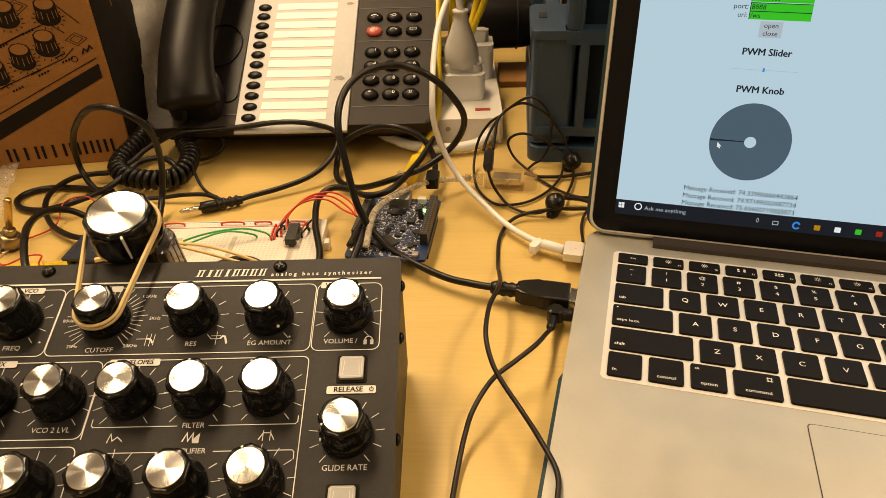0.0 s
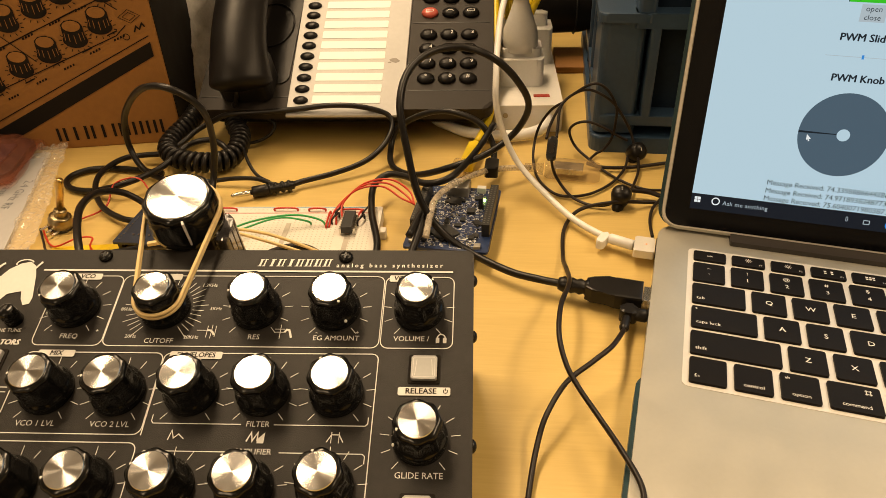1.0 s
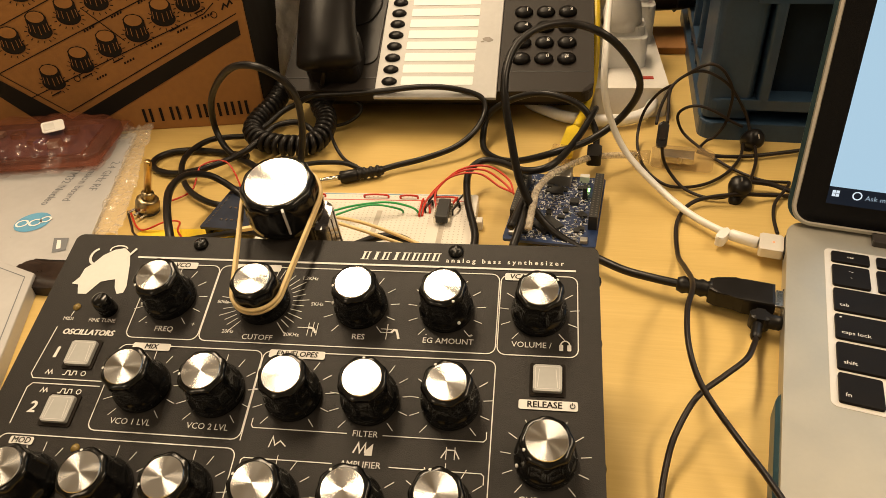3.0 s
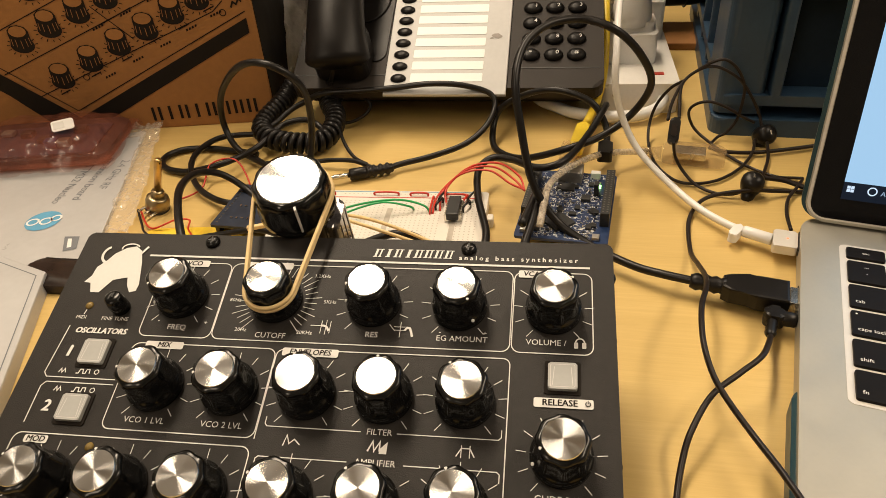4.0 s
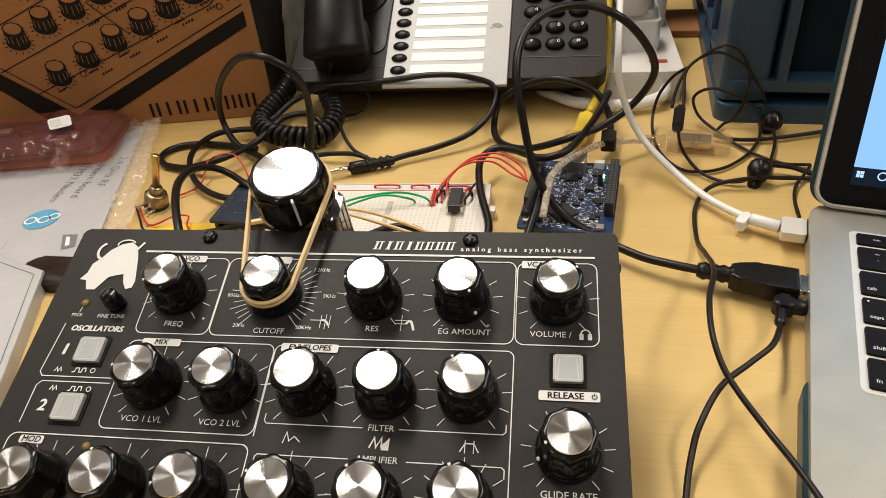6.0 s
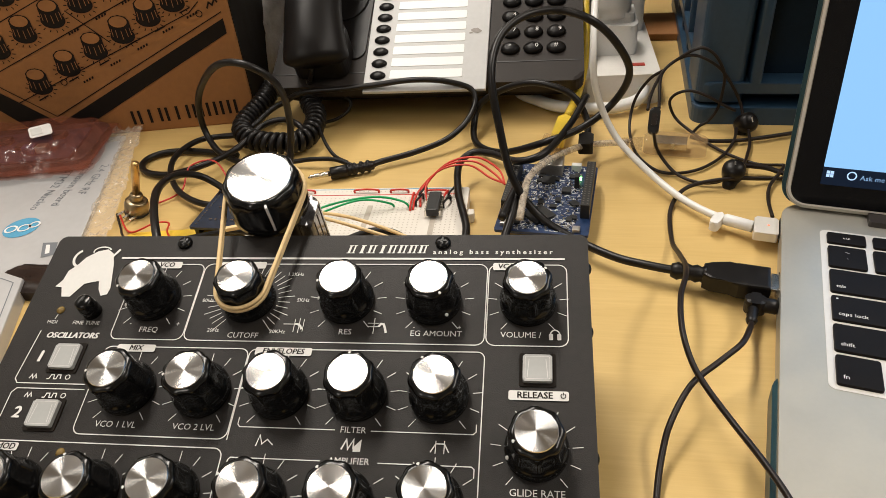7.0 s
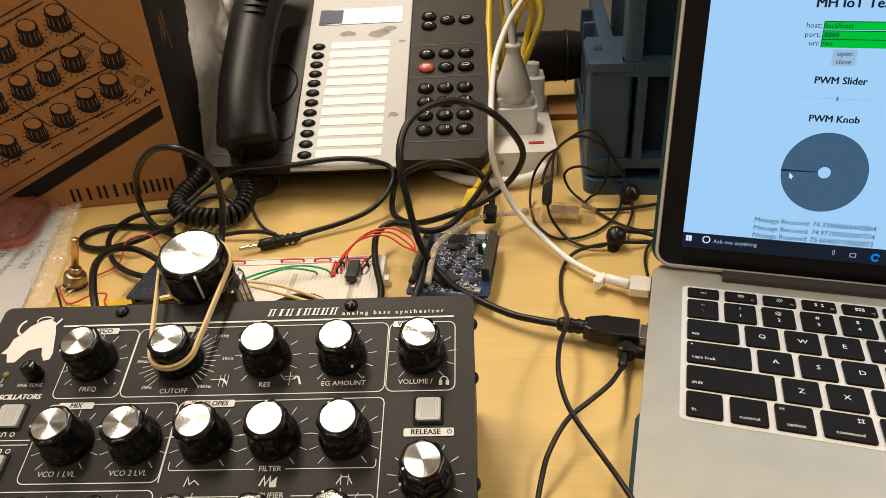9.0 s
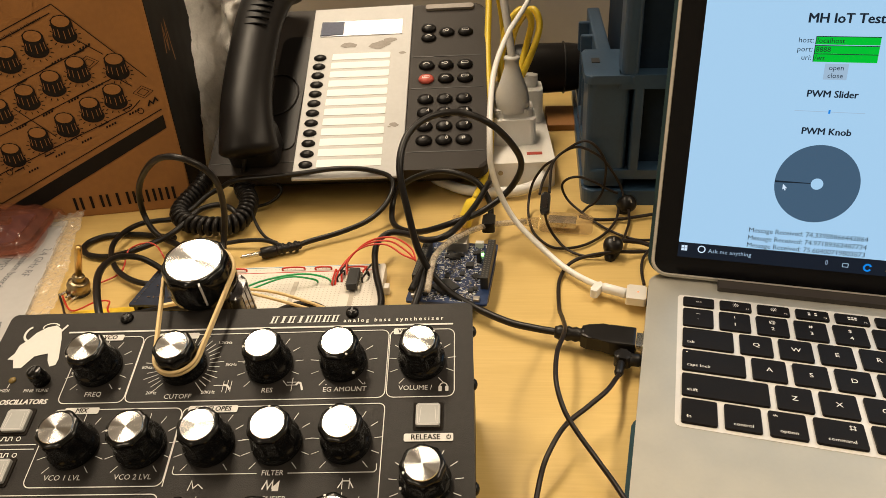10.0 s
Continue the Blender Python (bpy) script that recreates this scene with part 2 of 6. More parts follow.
def prism(pts, z0, z1, bevel=0.0, bm=None):
    own = bmesh.new()
    lo = [own.verts.new((px, py, z0)) for px, py in pts]
    hi = [own.verts.new((px, py, z1)) for px, py in pts]
    n = len(pts)
    own.faces.new(lo[::-1])
    top = own.faces.new(hi)
    for i in range(n):
        own.faces.new((lo[i], lo[(i + 1) % n], hi[(i + 1) % n], hi[i]))
    if bevel:
        bmesh.ops.bevel(own, geom=list(top.edges), offset=bevel, segments=2, affect="EDGES", profile=0.6)
    return merge(bm, own)


def lathe(profile, n=32, wob=None, bm=None, cap=True):
    """Turn (r, z) pairs round z. wob(angle, i) scales the radius."""
    own = bmesh.new()
    rings = []
    for i, (r, z) in enumerate(profile):
        ring = []
        for k in range(n):
            a = 2 * math.pi * k / n
            rr = r * (wob(a, i) if wob else 1)
            ring.append(own.verts.new((rr * math.cos(a), rr * math.sin(a), z)))
        rings.append(ring)
    for a, b in zip(rings, rings[1:]):
        for k in range(n):
            own.faces.new((a[k], a[(k + 1) % n], b[(k + 1) % n], b[k]))
    if cap:
        own.faces.new(rings[0][::-1])
        own.faces.new(rings[-1])
    return merge(bm, own)


def spline(pts, steps=8, closed=False):
    p = [Vector(q) for q in pts]
    n = len(p)
    out = []
    for i in range(n if closed else n - 1):
        if closed:
            a, b, c, d = p[i - 1], p[i], p[(i + 1) % n], p[(i + 2) % n]
        else:
            a, b, c, d = p[max(i - 1, 0)], p[i], p[i + 1], p[min(i + 2, n - 1)]
        for k in range(steps):
            t = k / steps
            out.append(0.5 * ((2 * b) + (c - a) * t + (2 * a - 5 * b + 4 * c - d) * t * t + (3 * b - a - 3 * c + d) * t ** 3))
    if not closed:
        out.append(p[-1])
    return out


def tube(path, r, n=8, closed=False, bm=None, flat=1.0, radii=None):
    """A tube along a path of points; flat squeezes it across."""
    own = bmesh.new()
    m = len(path)
    rings = []
    up = Vector((0.13, 0.21, 1)).normalized()
    for i, p in enumerate(path):
        a = path[i - 1] if i or closed else p
        b = path[(i + 1) % m] if i < m - 1 or closed else p
        d = (Vector(b) - Vector(a))
        if d.length < 1e-9:
            d = Vector((1, 0, 0))
        d.normalize()
        s = d.cross(up)
        if s.length < 0.05:
            s = d.cross(Vector((1, 0, 0)))
        s.normalize()
        up = s.cross(d).normalized()
        rr = radii[i] if radii else r
        rings.append([own.verts.new(Vector(p) + rr * (math.cos(2 * math.pi * k / n) * s + flat * math.sin(2 * math.pi * k / n) * up)) for k in range(n)])
    for i in range(m if closed else m - 1):
        a, b = rings[i], rings[(i + 1) % m]
        for k in range(n):
            own.faces.new((a[k], a[(k + 1) % n], b[(k + 1) % n], b[k]))
    if not closed:
        own.faces.new(rings[0][::-1])
        own.faces.new(rings[-1])
    return merge(bm, own)


FONTS = {}


def lettering(text, size, align="CENTER", shear=0.0, spacing=1.0, weight=0.0):
    """A flat mesh of the words in the xy plane; size is the height of capitals."""
    key = (text, size, align, shear, spacing, weight)
    if key not in FONTS:
        cu = bpy.data.curves.new("words", "FONT")
        cu.body, cu.size, cu.align_x, cu.align_y, cu.shear, cu.space_character = text, size * 1.44, align, "CENTER", shear, spacing
        cu.resolution_u = 2
        ob = bpy.data.objects.new("words", cu)
        me = bpy.data.meshes.new_from_object(ob)
        bpy.data.objects.remove(ob)
        if weight:
            bm = bmesh.new()
            for dx, dy in ((-1, -0.5), (0, 0.5), (1, -0.5)):
                bm.from_mesh(me)
                bm.verts.ensure_lookup_table()
                n = len(me.vertices)
                for v in bm.verts[-n:]:
                    v.co += Vector((dx * weight, dy * weight, (dx + 1) * 0.000006))
            bm.to_mesh(me)
            bm.free()
        FONTS[key] = me
    return FONTS[key]


def words(parent, text, x, y, z, size, material, align="CENTER", rot=0.0, m=None, name="lettering", **kw):
    base = lettering(text, size, align, **kw)
    me = base.copy()
    me.materials.clear()
    return part(name, me, material, parent, m=(m or Matrix()) @ pose(x, y, z, 0, 0, rot))


def stroke(pts, w, z=0.0, h=0.0001, bm=None, closed=False):
    """A flat line of width w through the points, mitred at the bends."""
    bm = bm or bmesh.new()
    q = [Vector((a, b)) for a, b in pts]
    n = len(q)
    pairs = []
    for i in range(n):
        a = q[i - 1] if i or closed else None
        b = q[(i + 1) % n] if i < n - 1 or closed else None
        d0 = (q[i] - a) if a is not None else (b - q[i])
        d1 = (b - q[i]) if b is not None else d0
        d0 = d0.normalized() if d0.length > 1e-9 else Vector((1, 0))
        d1 = d1.normalized() if d1.length > 1e-9 else d0
        t = d0 + d1
        t = t.normalized() if t.length > 1e-3 else d1
        nrm = Vector((-t.y, t.x))
        k = w / 2 / max(0.45, nrm.dot(Vector((-d1.y, d1.x))))
        pairs.append((bm.verts.new((*(q[i] + nrm * k), z + h)), bm.verts.new((*(q[i] - nrm * k), z + h))))
    for i in range(n if closed else n - 1):
        a, b = pairs[i], pairs[(i + 1) % n]
        bm.faces.new((a[0], a[1], b[1], b[0]))
    return bm


def rounded(x0, y0, x1, y1, r, n=4):
    out = []
    for cx, cy, a0 in ((x1 - r, y1 - r, 0), (x0 + r, y1 - r, 90), (x0 + r, y0 + r, 180), (x1 - r, y0 + r, 270)):
        for i in range(n + 1):
            a = radians(a0 + 90 * i / n)
            out.append((cx + r * math.cos(a), cy + r * math.sin(a)))
    return out


def flat(pts, z=0.0, bm=None):
    bm = bm or bmesh.new()
    bm.faces.new([bm.verts.new((a, b, z)) for a, b in pts])
    return bm


def ellipse(cx, cy, rx, ry, n=20, a0=0, a1=360):
    return [(cx + rx * math.cos(radians(a0 + (a1 - a0) * i / n)), cy + ry * math.sin(radians(a0 + (a1 - a0) * i / n))) for i in range(n + (a1 - a0 != 360))]


def axis_pose(p, d, roll=0):
    """A pose at p whose z axis points along d."""
    return Matrix.Translation(p) @ Vector(d).to_track_quat("Z", "Y").to_matrix().to_4x4() @ pose(0, 0, 0, 0, 0, roll)


def cable(name, pts, r, material, label, category="cable", steps=8, n=8):
    root = thing(name, Matrix(), label, category, {"network_cable": "yellow network cables", "black_cable": "black cables on the desk"}.get(name, ""))
    part("jacket", tube(spline(pts, steps), r, n), material, root, smooth=True)
    return root


# ---- room ----
def wall(name, sx, sy, sz, x, y, z, material, label, category="wall"):
    return tagged(part(name, box(sx, sy, sz, x, y, z), material), label, category, kind="structure")


FLOOR_Z = -TABLE_H
wall("floor", 6.4, 6.4, 0.1, -0.4, 0, FLOOR_Z - 0.1, FLOORM, "grey carpet floor under the desk", "floor")
wall("ceiling", 6.4, 6.4, 0.1, -0.4, 0, ROOM_TOP, ROOMW, "pale painted ceiling with fluorescent lights", "ceiling")
wall("wall_north", 6.4, 0.1, ROOM_TOP - FLOOR_Z, -0.4, 3.15, FLOOR_Z, ROOMW, "pale painted office wall")
wall("wall_south", 6.4, 0.1, ROOM_TOP - FLOOR_Z, -0.4, -3.15, FLOOR_Z, ROOMW, "pale painted office wall")
wall("wall_east", 0.1, 6.2, ROOM_TOP - FLOOR_Z, 2.75, 0, FLOOR_Z, ROOMW, "pale painted office wall")
wall("wall_west", 0.1, 6.2, ROOM_TOP - FLOOR_Z, -3.55, 0, FLOOR_Z, ROOMW, "pale painted office wall")

DESK_YAW = 12
desk = thing("desk", pose(-0.15, 0.19, 0, 0, 0, DESK_YAW), "birch laminate desk top with fine grain, cluttered with electronics", "desk")
part("tabletop", slab(2.0, 0.90, 0.028, 0.01, 0, 0, -0.028, 0.002), WOOD, desk)
for sx in (-0.93, 0.93):
    for sy in (-0.38, 0.38):
        part("leg", box(0.05, 0.05, TABLE_H - 0.028, sx, sy, -TABLE_H, 0.004), STEEL, desk)
partition = tagged(part("desk_partition", box(2.0, 0.03, 0.95, 0, 0, -0.55, 0.006), WALLM, m=pose(-0.15, 0.19, 0, 0, 0, DESK_YAW) @ pose(0, 0.475, 0)),
                   "grey fabric desk partition behind the phone", "partition", kind="structure")


# ---- synthesizer ----
SYN = pose(-0.1722, 0.0271, 0, 0, 0, 14.83) @ Matrix.Diagonal((0.985, 0.985, 0.985, 1))
synth = thing("synthesizer", SYN, "black metal desktop bass synthesizer with sloping panel and silver-capped knobs", "synthesizer")
FACE = pose(0, 0, 0.0608, 18.0)            # the panel's plane in the synthesizer's frame
FW, FT, FB = 0.2172, 0.0315, -0.104          # panel width, top and bottom edges


def syn_body():
    bm = bmesh.new()
    ct, st = math.cos(radians(18.0)), math.sin(radians(18.0))
    yb, zb = FT * ct, 0.0608 + FT * st - 0.0012
    yf, zf = FB * ct, 0.0608 + FB * st - 0.0012
    prof = [(yf, 0.006), (yb, 0.006), (yb, zb), (yf, zf)]
    lo = [bm.verts.new((-FW / 2 + 0.0006, a, b)) for a, b in prof]
    hi = [bm.verts.new((FW / 2 - 0.0006, a, b)) for a, b in prof]
    bm.faces.new(lo[::-1])
    bm.faces.new(hi)
    for i in range(4):
        bm.faces.new((lo[i], lo[(i + 1) % 4], hi[(i + 1) % 4], hi[i]))
    bmesh.ops.recalc_face_normals(bm, faces=bm.faces)
    return bm


part("case", syn_body(), PANEL, synth)
part("front_panel", slab(FW, FT - FB, 0.0016, 0.0025, 0, (FT + FB) / 2, -0.0016, 0.0005), PANEL, synth, "satin black printed panel", m=FACE)
for fx in (-0.09, 0.09):
    for fy in (-0.08, 0.015):
        part("rubber_foot", lathe([(0.006, 0), (0.0065, 0.006)], 14), RUBBER, synth, m=pose(fx, fy, 0))
for side_y, side_z in ((0.022, 0.060), (0.000, 0.048), (-0.045, 0.034)):
    part("side_screw", lathe([(0.0026, 0), (0.0026, 0.0008), (0.0016, 0.0017), (0.0004, 0.002)], 14), SCREW, synth,
         m=pose(FW / 2 - 0.0005, side_y, side_z, 0, 90, 0), smooth=True)


def P(x, y, z=0.0):
    return FACE @ pose(x, y, z)


for sx, sy in ((-0.0521, 0.0277), (0.0537, 0.0275)):
    scr = part("panel_screw", lathe([(0.0030, 0), (0.0030, 0.0008), (0.0022, 0.0017), (0.0008, 0.0020)], 18), SCREW, synth, m=P(sx, sy), smooth=True)
    part("cross_slot", box(0.0006, 0.0032, 0.0002, 0, 0, 0.00185, bm=box(0.0032, 0.0006, 0.0002, 0, 0, 0.00185)), CHIP, scr)

# knob: fluted black body, skirt, spun cap
KN = 8


def flute(a, i):
    if i < 5:
        return 1.0
    return 1.0 - 0.030 * (1 + math.cos(KN * a))


KNOB_BM = lathe([(0.0096, 0), (0.0101, 0.0004), (0.0101, 0.0024), (0.0099, 0.0036), (0.0094, 0.0044), (0.0090, 0.0054), (0.0088, 0.0100), (0.0087, 0.0146), (0.0084, 0.0156), (0.0078, 0.0161), (0.0068, 0.0162)], 96, flute)
CAP_BM = lathe([(0.0067, 0), (0.0067, 0.0005), (0.0065, 0.0008), (0.00005, 0.0008)], 48)
knob_me = bpy.data.meshes.new("knob_body")
KNOB_BM.to_mesh(knob_me)
cap_me = bpy.data.meshes.new("cap")
CAP_BM.to_mesh(cap_me)
dot_me = bpy.data.meshes.new("pointer_dot")
lathe([(0.00062, 0), (0.00062, 0.0003), (0.0003, 0.00045)], 10).to_mesh(dot_me)
for me in (knob_me,):
    for pl in me.polygons:
        pl.use_smooth = True
for me, ma in ((knob_me, KNOB), (cap_me, SPUN), (dot_me, PRINT)):
    me.materials.append(ma)


def knob(x, y, turn, fine=False):
    k = part("knob", knob_me, None, synth, m=P(x, y) @ pose(0, 0, 0, 0, 0, turn))
    part("cap", cap_me, None, k, "spun aluminium cap", m=pose(0, 0, 0.0160))
    part("pointer_dot", dot_me, None, k, "white dot", m=pose(0, 0.0073, 0.0157))
    part("skirt_dot", dot_me, None, k, "white dot", m=pose(0, 0.0098, 0.0046, -50))
    return k


ROW1 = [(-0.0562, 0.0012, 125), (-0.0180, 0.0010, 35), (0.0202, 0.0010, 100), (0.0526, 0.0010, -145), (0.0866, 0.0010, -55)]
ROW2 = [(-0.0538, -0.0365, 95), (-0.0258, -0.0365, 100), (0.0023, -0.0362, 15), (0.0297, -0.0359, 5), (0.0576, -0.0358, 35)]
ROW3 = [(-0.0813, -0.0733, 60), (-0.0543, -0.0729, 20), (-0.0268, -0.0726, 110), (0.0020, -0.0724, 70), (0.0300, -0.0722, 40), (0.0580, -0.0714, 20)]
GLIDE = [(0.0898, -0.0533, 115)]
ticks = bmesh.new()
for kx, ky, kt in ROW1 + ROW2 + ROW3 + GLIDE:
    knob(kx, ky, kt)
    n = 11
    many = abs(kx + 0.0180) < 1e-4 and ky > -0.01
    n = 31 if many else 11
    for i in range(n):
        if abs(kx - 0.0300) < 1e-4 and ky < -0.07 and i in (4, 5, 6):
            continue
        a = radians(-50 + 280 * i / (n - 1))
        long = 0.0176 if (i % 3 == 0 and many) else (0.0160 if many else 0.0146)
        r0 = 0.0112
        stroke([(kx + r0 * math.cos(a), ky + r0 * math.sin(a)), (kx + long * math.cos(a), ky + long * math.sin(a))], 0.00026, 0.0002, bm=ticks)
tagged(part("tick_scale", ticks, PRINT, synth, m=FACE), kind="stuff")


def panel_line(pts, w=0.0006, closed=False):
    part("printed_line", stroke(pts, w, 0.0002, closed=closed), PRINT, synth, m=FACE)


def frame_line(x0, y0, x1, y1, r=0.003, w=0.00038):
    panel_line(rounded(x0, y0, x1, y1, r), w, True)


panel_line([(-0.0772, 0.0203), (0.0999, 0.0199)], 0.00085)
frame_line(-0.0690, -0.0166, -0.0402, 0.0172)
frame_line(-0.0398, -0.0166, 0.0715, 0.0174)
frame_line(0.0721, -0.0166, 0.1005, 0.0172)
frame_line(-0.0690, -0.0535, -0.0129, -0.0197)
panel_line([(-0.0125, -0.0537)] + ellipse(-0.0100, -0.0222, 0.0025, 0.0025, 4, 180, 90) + ellipse(0.0695, -0.0218, 0.0025, 0.0025, 4, 90, 0) + [(0.0720, -0.088)], 0.00038)
panel_line([(-0.0100, -0.0455), (-0.0100, -0.0480), (-0.0092, -0.0489), (0.0238, -0.0489)], 0.00033)
panel_line([(0.0360, -0.0489), (0.0696, -0.0489), (0.0705, -0.0480), (0.0705, -0.0455)], 0.00033)
panel_line([(-0.0104, -0.0630), (-0.0104, -0.0602), (-0.0096, -0.0594), (0.0207, -0.0594)], 0.00033)
panel_line([(0.0396, -0.0594), (0.0696, -0.0594), (0.0705, -0.0602), (0.0705, -0.0630)], 0.00033)
frame_line(-0.1000, -0.0915, -0.0129, -0.0566)
panel_line([(-0.0980, -0.0135), (-0.0995, -0.0335), (-0.0980, -0.0352), (-0.0705, -0.0352)], 0.00038)
panel_line([(-0.0985, -0.0530), (-0.0985, -0.0390), (-0.0970, -0.0372), (-0.0705, -0.0372)], 0.00038)


def ptext(text, x, y, size, align="CENTER", material=PRINT, z=0.0003, **kw):
    words(synth, text, x, y, z, size, material, align, m=FACE, **kw)


def tag(text, x0, y0, x1, y1, size=0.0021, shift=0.0, shear=0.12):
    part("printed_tag", flat(rounded(x0, y0, x1, y1, 0.0007), 0.00045), PRINT, synth, m=FACE)
    ptext(text, (x0 + x1) / 2 + shift, (y0 + y1) / 2, size, material=INK, z=0.0006, weight=0.00008, shear=shear)


ptext("FREQ", -0.0545, -0.0125, 0.0022)
ptext("CUTOFF", -0.0170, -0.0143, 0.0022)
ptext("RES", 0.0212, -0.0122, 0.0022)
ptext("EG AMOUNT", 0.0543, -0.0124, 0.0022)
ptext("VOLUME /", 0.0842, -0.0124, 0.0022)
ptext("VCO 1 LVL", -0.0540, -0.0497, 0.0022)
ptext("VCO 2 LVL", -0.0255, -0.0497, 0.0022)
ptext("FILTER", 0.0300, -0.0488, 0.0021)
ptext("AMPLIFIER", 0.0301, -0.0592, 0.0021)
ptext("GLIDE RATE", 0.0900, -0.0668, 0.0022)
ptext("MIDI", -0.0950, -0.0098, 0.0015)
ptext("FINE TUNE", -0.0808, -0.0100, 0.0016)
ptext("OSCILLATORS", -0.0843, -0.0155, 0.0023, shear=0.15, weight=0.00018)
ptext("1", -0.0935, -0.0245, 0.0044, shear=0.1, weight=0.00030)
ptext("2", -0.0928, -0.0465, 0.0042, shear=0.1, weight=0.00025)
ptext("20Hz", -0.0290, -0.0123, 0.0015)
ptext("20KHz", -0.0042, -0.0125, 0.0015)
ptext("80Hz", -0.0345, 0.0005, 0.0015)
ptext("5KHz", 0.0030, 0.0010, 0.0015)
ptext("1.2KHz", -0.0022, 0.0126, 0.0015)
ptext("analog bass synthesizer", 0.0502, 0.0231, 0.0020, "LEFT", spacing=1.58, weight=0.00007)
for sx, sy in ((-0.0625, -0.0098), (0.0462, -0.0098)):
    ptext("-", sx, sy, 0.0018)
for sx, sy in ((-0.0435, -0.0100), (0.0625, -0.0098)):
    ptext("+", sx, sy, 0.0018)
tag("VCO", -0.0625, 0.0152, -0.0500, 0.0183)
tag("FILTER", -0.0335, 0.0152, -0.0150, 0.0183)
tag("VCA", 0.0735, 0.0148, 0.0830, 0.0180)
tag("MIX", -0.0640, -0.0218, -0.0490, -0.0188)
tag("ENVELOPES", -0.0105, -0.0222, 0.0105, -0.0190)
tag("MOD", -0.0955, -0.0602, -0.0865, -0.0574)
part("printed_sign", stroke([(0.0984, -0.0347), (0.0984, -0.0337)], 0.0003, 0.0006), INK, synth, m=FACE)
part("printed_sign", stroke(ellipse(0.0984, -0.0349, 0.0008, 0.0008, 10, 120, 420), 0.0003, 0.0006), INK, synth, m=FACE)
tag("RELEASE", 0.0805, -0.0366, 0.1002, -0.0332, 0.0022, -0.0012, 0.0)

# the product name: plain upright bars between two thin rules
for i in range(8):
    bx = 0.0165 + i * 0.0040
    nb = bmesh.new()
    for k, w in (((0.0, 0.0009), (0.0019, 0.0006)) if i not in (1, 3) else ((0.0009, 0.0011),)):
        flat([(bx + k, 0.0226), (bx + k + w, 0.0226), (bx + k + w + 0.0008, 0.0264), (bx + k + 0.0008, 0.0264)], 0.0003, nb)
        for yy in (0.0226, 0.0261):
            sl = 0.0008 * (yy - 0.0226) / 0.0032
            flat([(bx + k + sl - 0.0004, yy), (bx + k + w + sl + 0.0004, yy), (bx + k + w + sl + 0.0004, yy + 0.0003), (bx + k + sl - 0.0004, yy + 0.0003)], 0.00032, nb)
    part("name_bar", nb, PRINT, synth, m=FACE)

# the white emblem: one plain rounded shape with short arms
em = flat([(-0.0953 + a / 10000, 0.0167 + b / 10000) for a, b in ((0, 0), (25, 39), (66, 69), (107, 79), (137, 57), (157, 5), (170, -46), (185, -107), (182, -138), (157, -145), (137, -115), (124, -76), (99, -81), (66, -90), (50, -115), (28, -150), (-8, -150), (-25, -107), (-54, -103), (-33, -72), (-28, -29))], 0.0003)
stroke(ellipse(-0.0868, 0.0235, 0.0038, 0.0022, 8, 200, 20), 0.0006, 0.0003, bm=em)
stroke(ellipse(-0.0945, 0.0200, 0.0034, 0.0040, 8, 110, 260), 0.0011, 0.0003, bm=em)
stroke([(-0.0822, 0.0195), (-0.0800, 0.0232), (-0.0792, 0.0245)], 0.0010, 0.0003, bm=em)
part("emblem", em, PRINT, synth, "plain white emblem", m=FACE)

# little wave and filter signs
def sign(pts, w=0.0005):
    part("printed_sign", stroke([(a / 1000, b / 1000) for a, b in pts], w, 0.0003), PRINT, synth, m=FACE)


def poly_sign(x, y, s, pts, w=0.0005):
    sign([(x + s * a, y + s * b) for a, b in pts], w)


poly_sign(1.4, -9.6, 1.0, [(-3.8, 0.3), (0.2, 0.3)], 0.00028)
for vx, lo, hi in ((0.4, -3.0, 2.4), (2.2, -3.4, 2.8), (3.8, -2.8, 2.4)):
    poly_sign(1.4, -9.6, 1.0, [(vx, lo), (vx, hi)], 0.00026)
poly_sign(1.4, -9.6, 1.0, [(0.4, 0.4), (1.6, 0.3), (2.6, -0.3), (3.5, -1.8)], 0.0008)
for hy in (0.9, -0.5):
    poly_sign(31.6, -9.4, 1.0, [(-2.4, hy), (1.8, hy)], 0.00028)
poly_sign(31.6, -9.4, 1.0, [(0, -3.4), (0, 3.0)], 0.00028)
poly_sign(31.6, -9.4, 1.0, [(1.7, -0.5), (2.5, 0.7), (3.5, 0.5), (4.1, -1.0), (4.7, -3.0)], 0.00085)
poly_sign(0.6, -53.6, 1.0, [(-2.6, -1.8), (-1.8, 2), (-0.6, -1), (1.0, 0.6), (3.2, -1.2)], 0.0004)
poly_sign(30.2, -53.8, 1.0, [(-3.2, -1.6), (-1.8, 1.8), (-1.0, -1.4), (0.6, 1.8), (0.8, -1.4)], 0.0006)
part("printed_sign", flat([(0.0309, -0.0560), (0.0334, -0.0560), (0.0334, -0.0518), (0.0309, -0.0545)], 0.0003), PRINT, synth, m=FACE)
poly_sign(59.4, -53.6, 1.0, [(-3.2, -1.6), (-1.6, 1.2), (1.2, 1.2), (2.8, -1.6)], 0.0004)
poly_sign(59.4, -53.6, 1.0, [(-1.6, -2), (-1.6, 2.2)], 0.0003)
poly_sign(59.4, -53.6, 1.0, [(1.2, -2), (1.2, 2.2)], 0.0003)
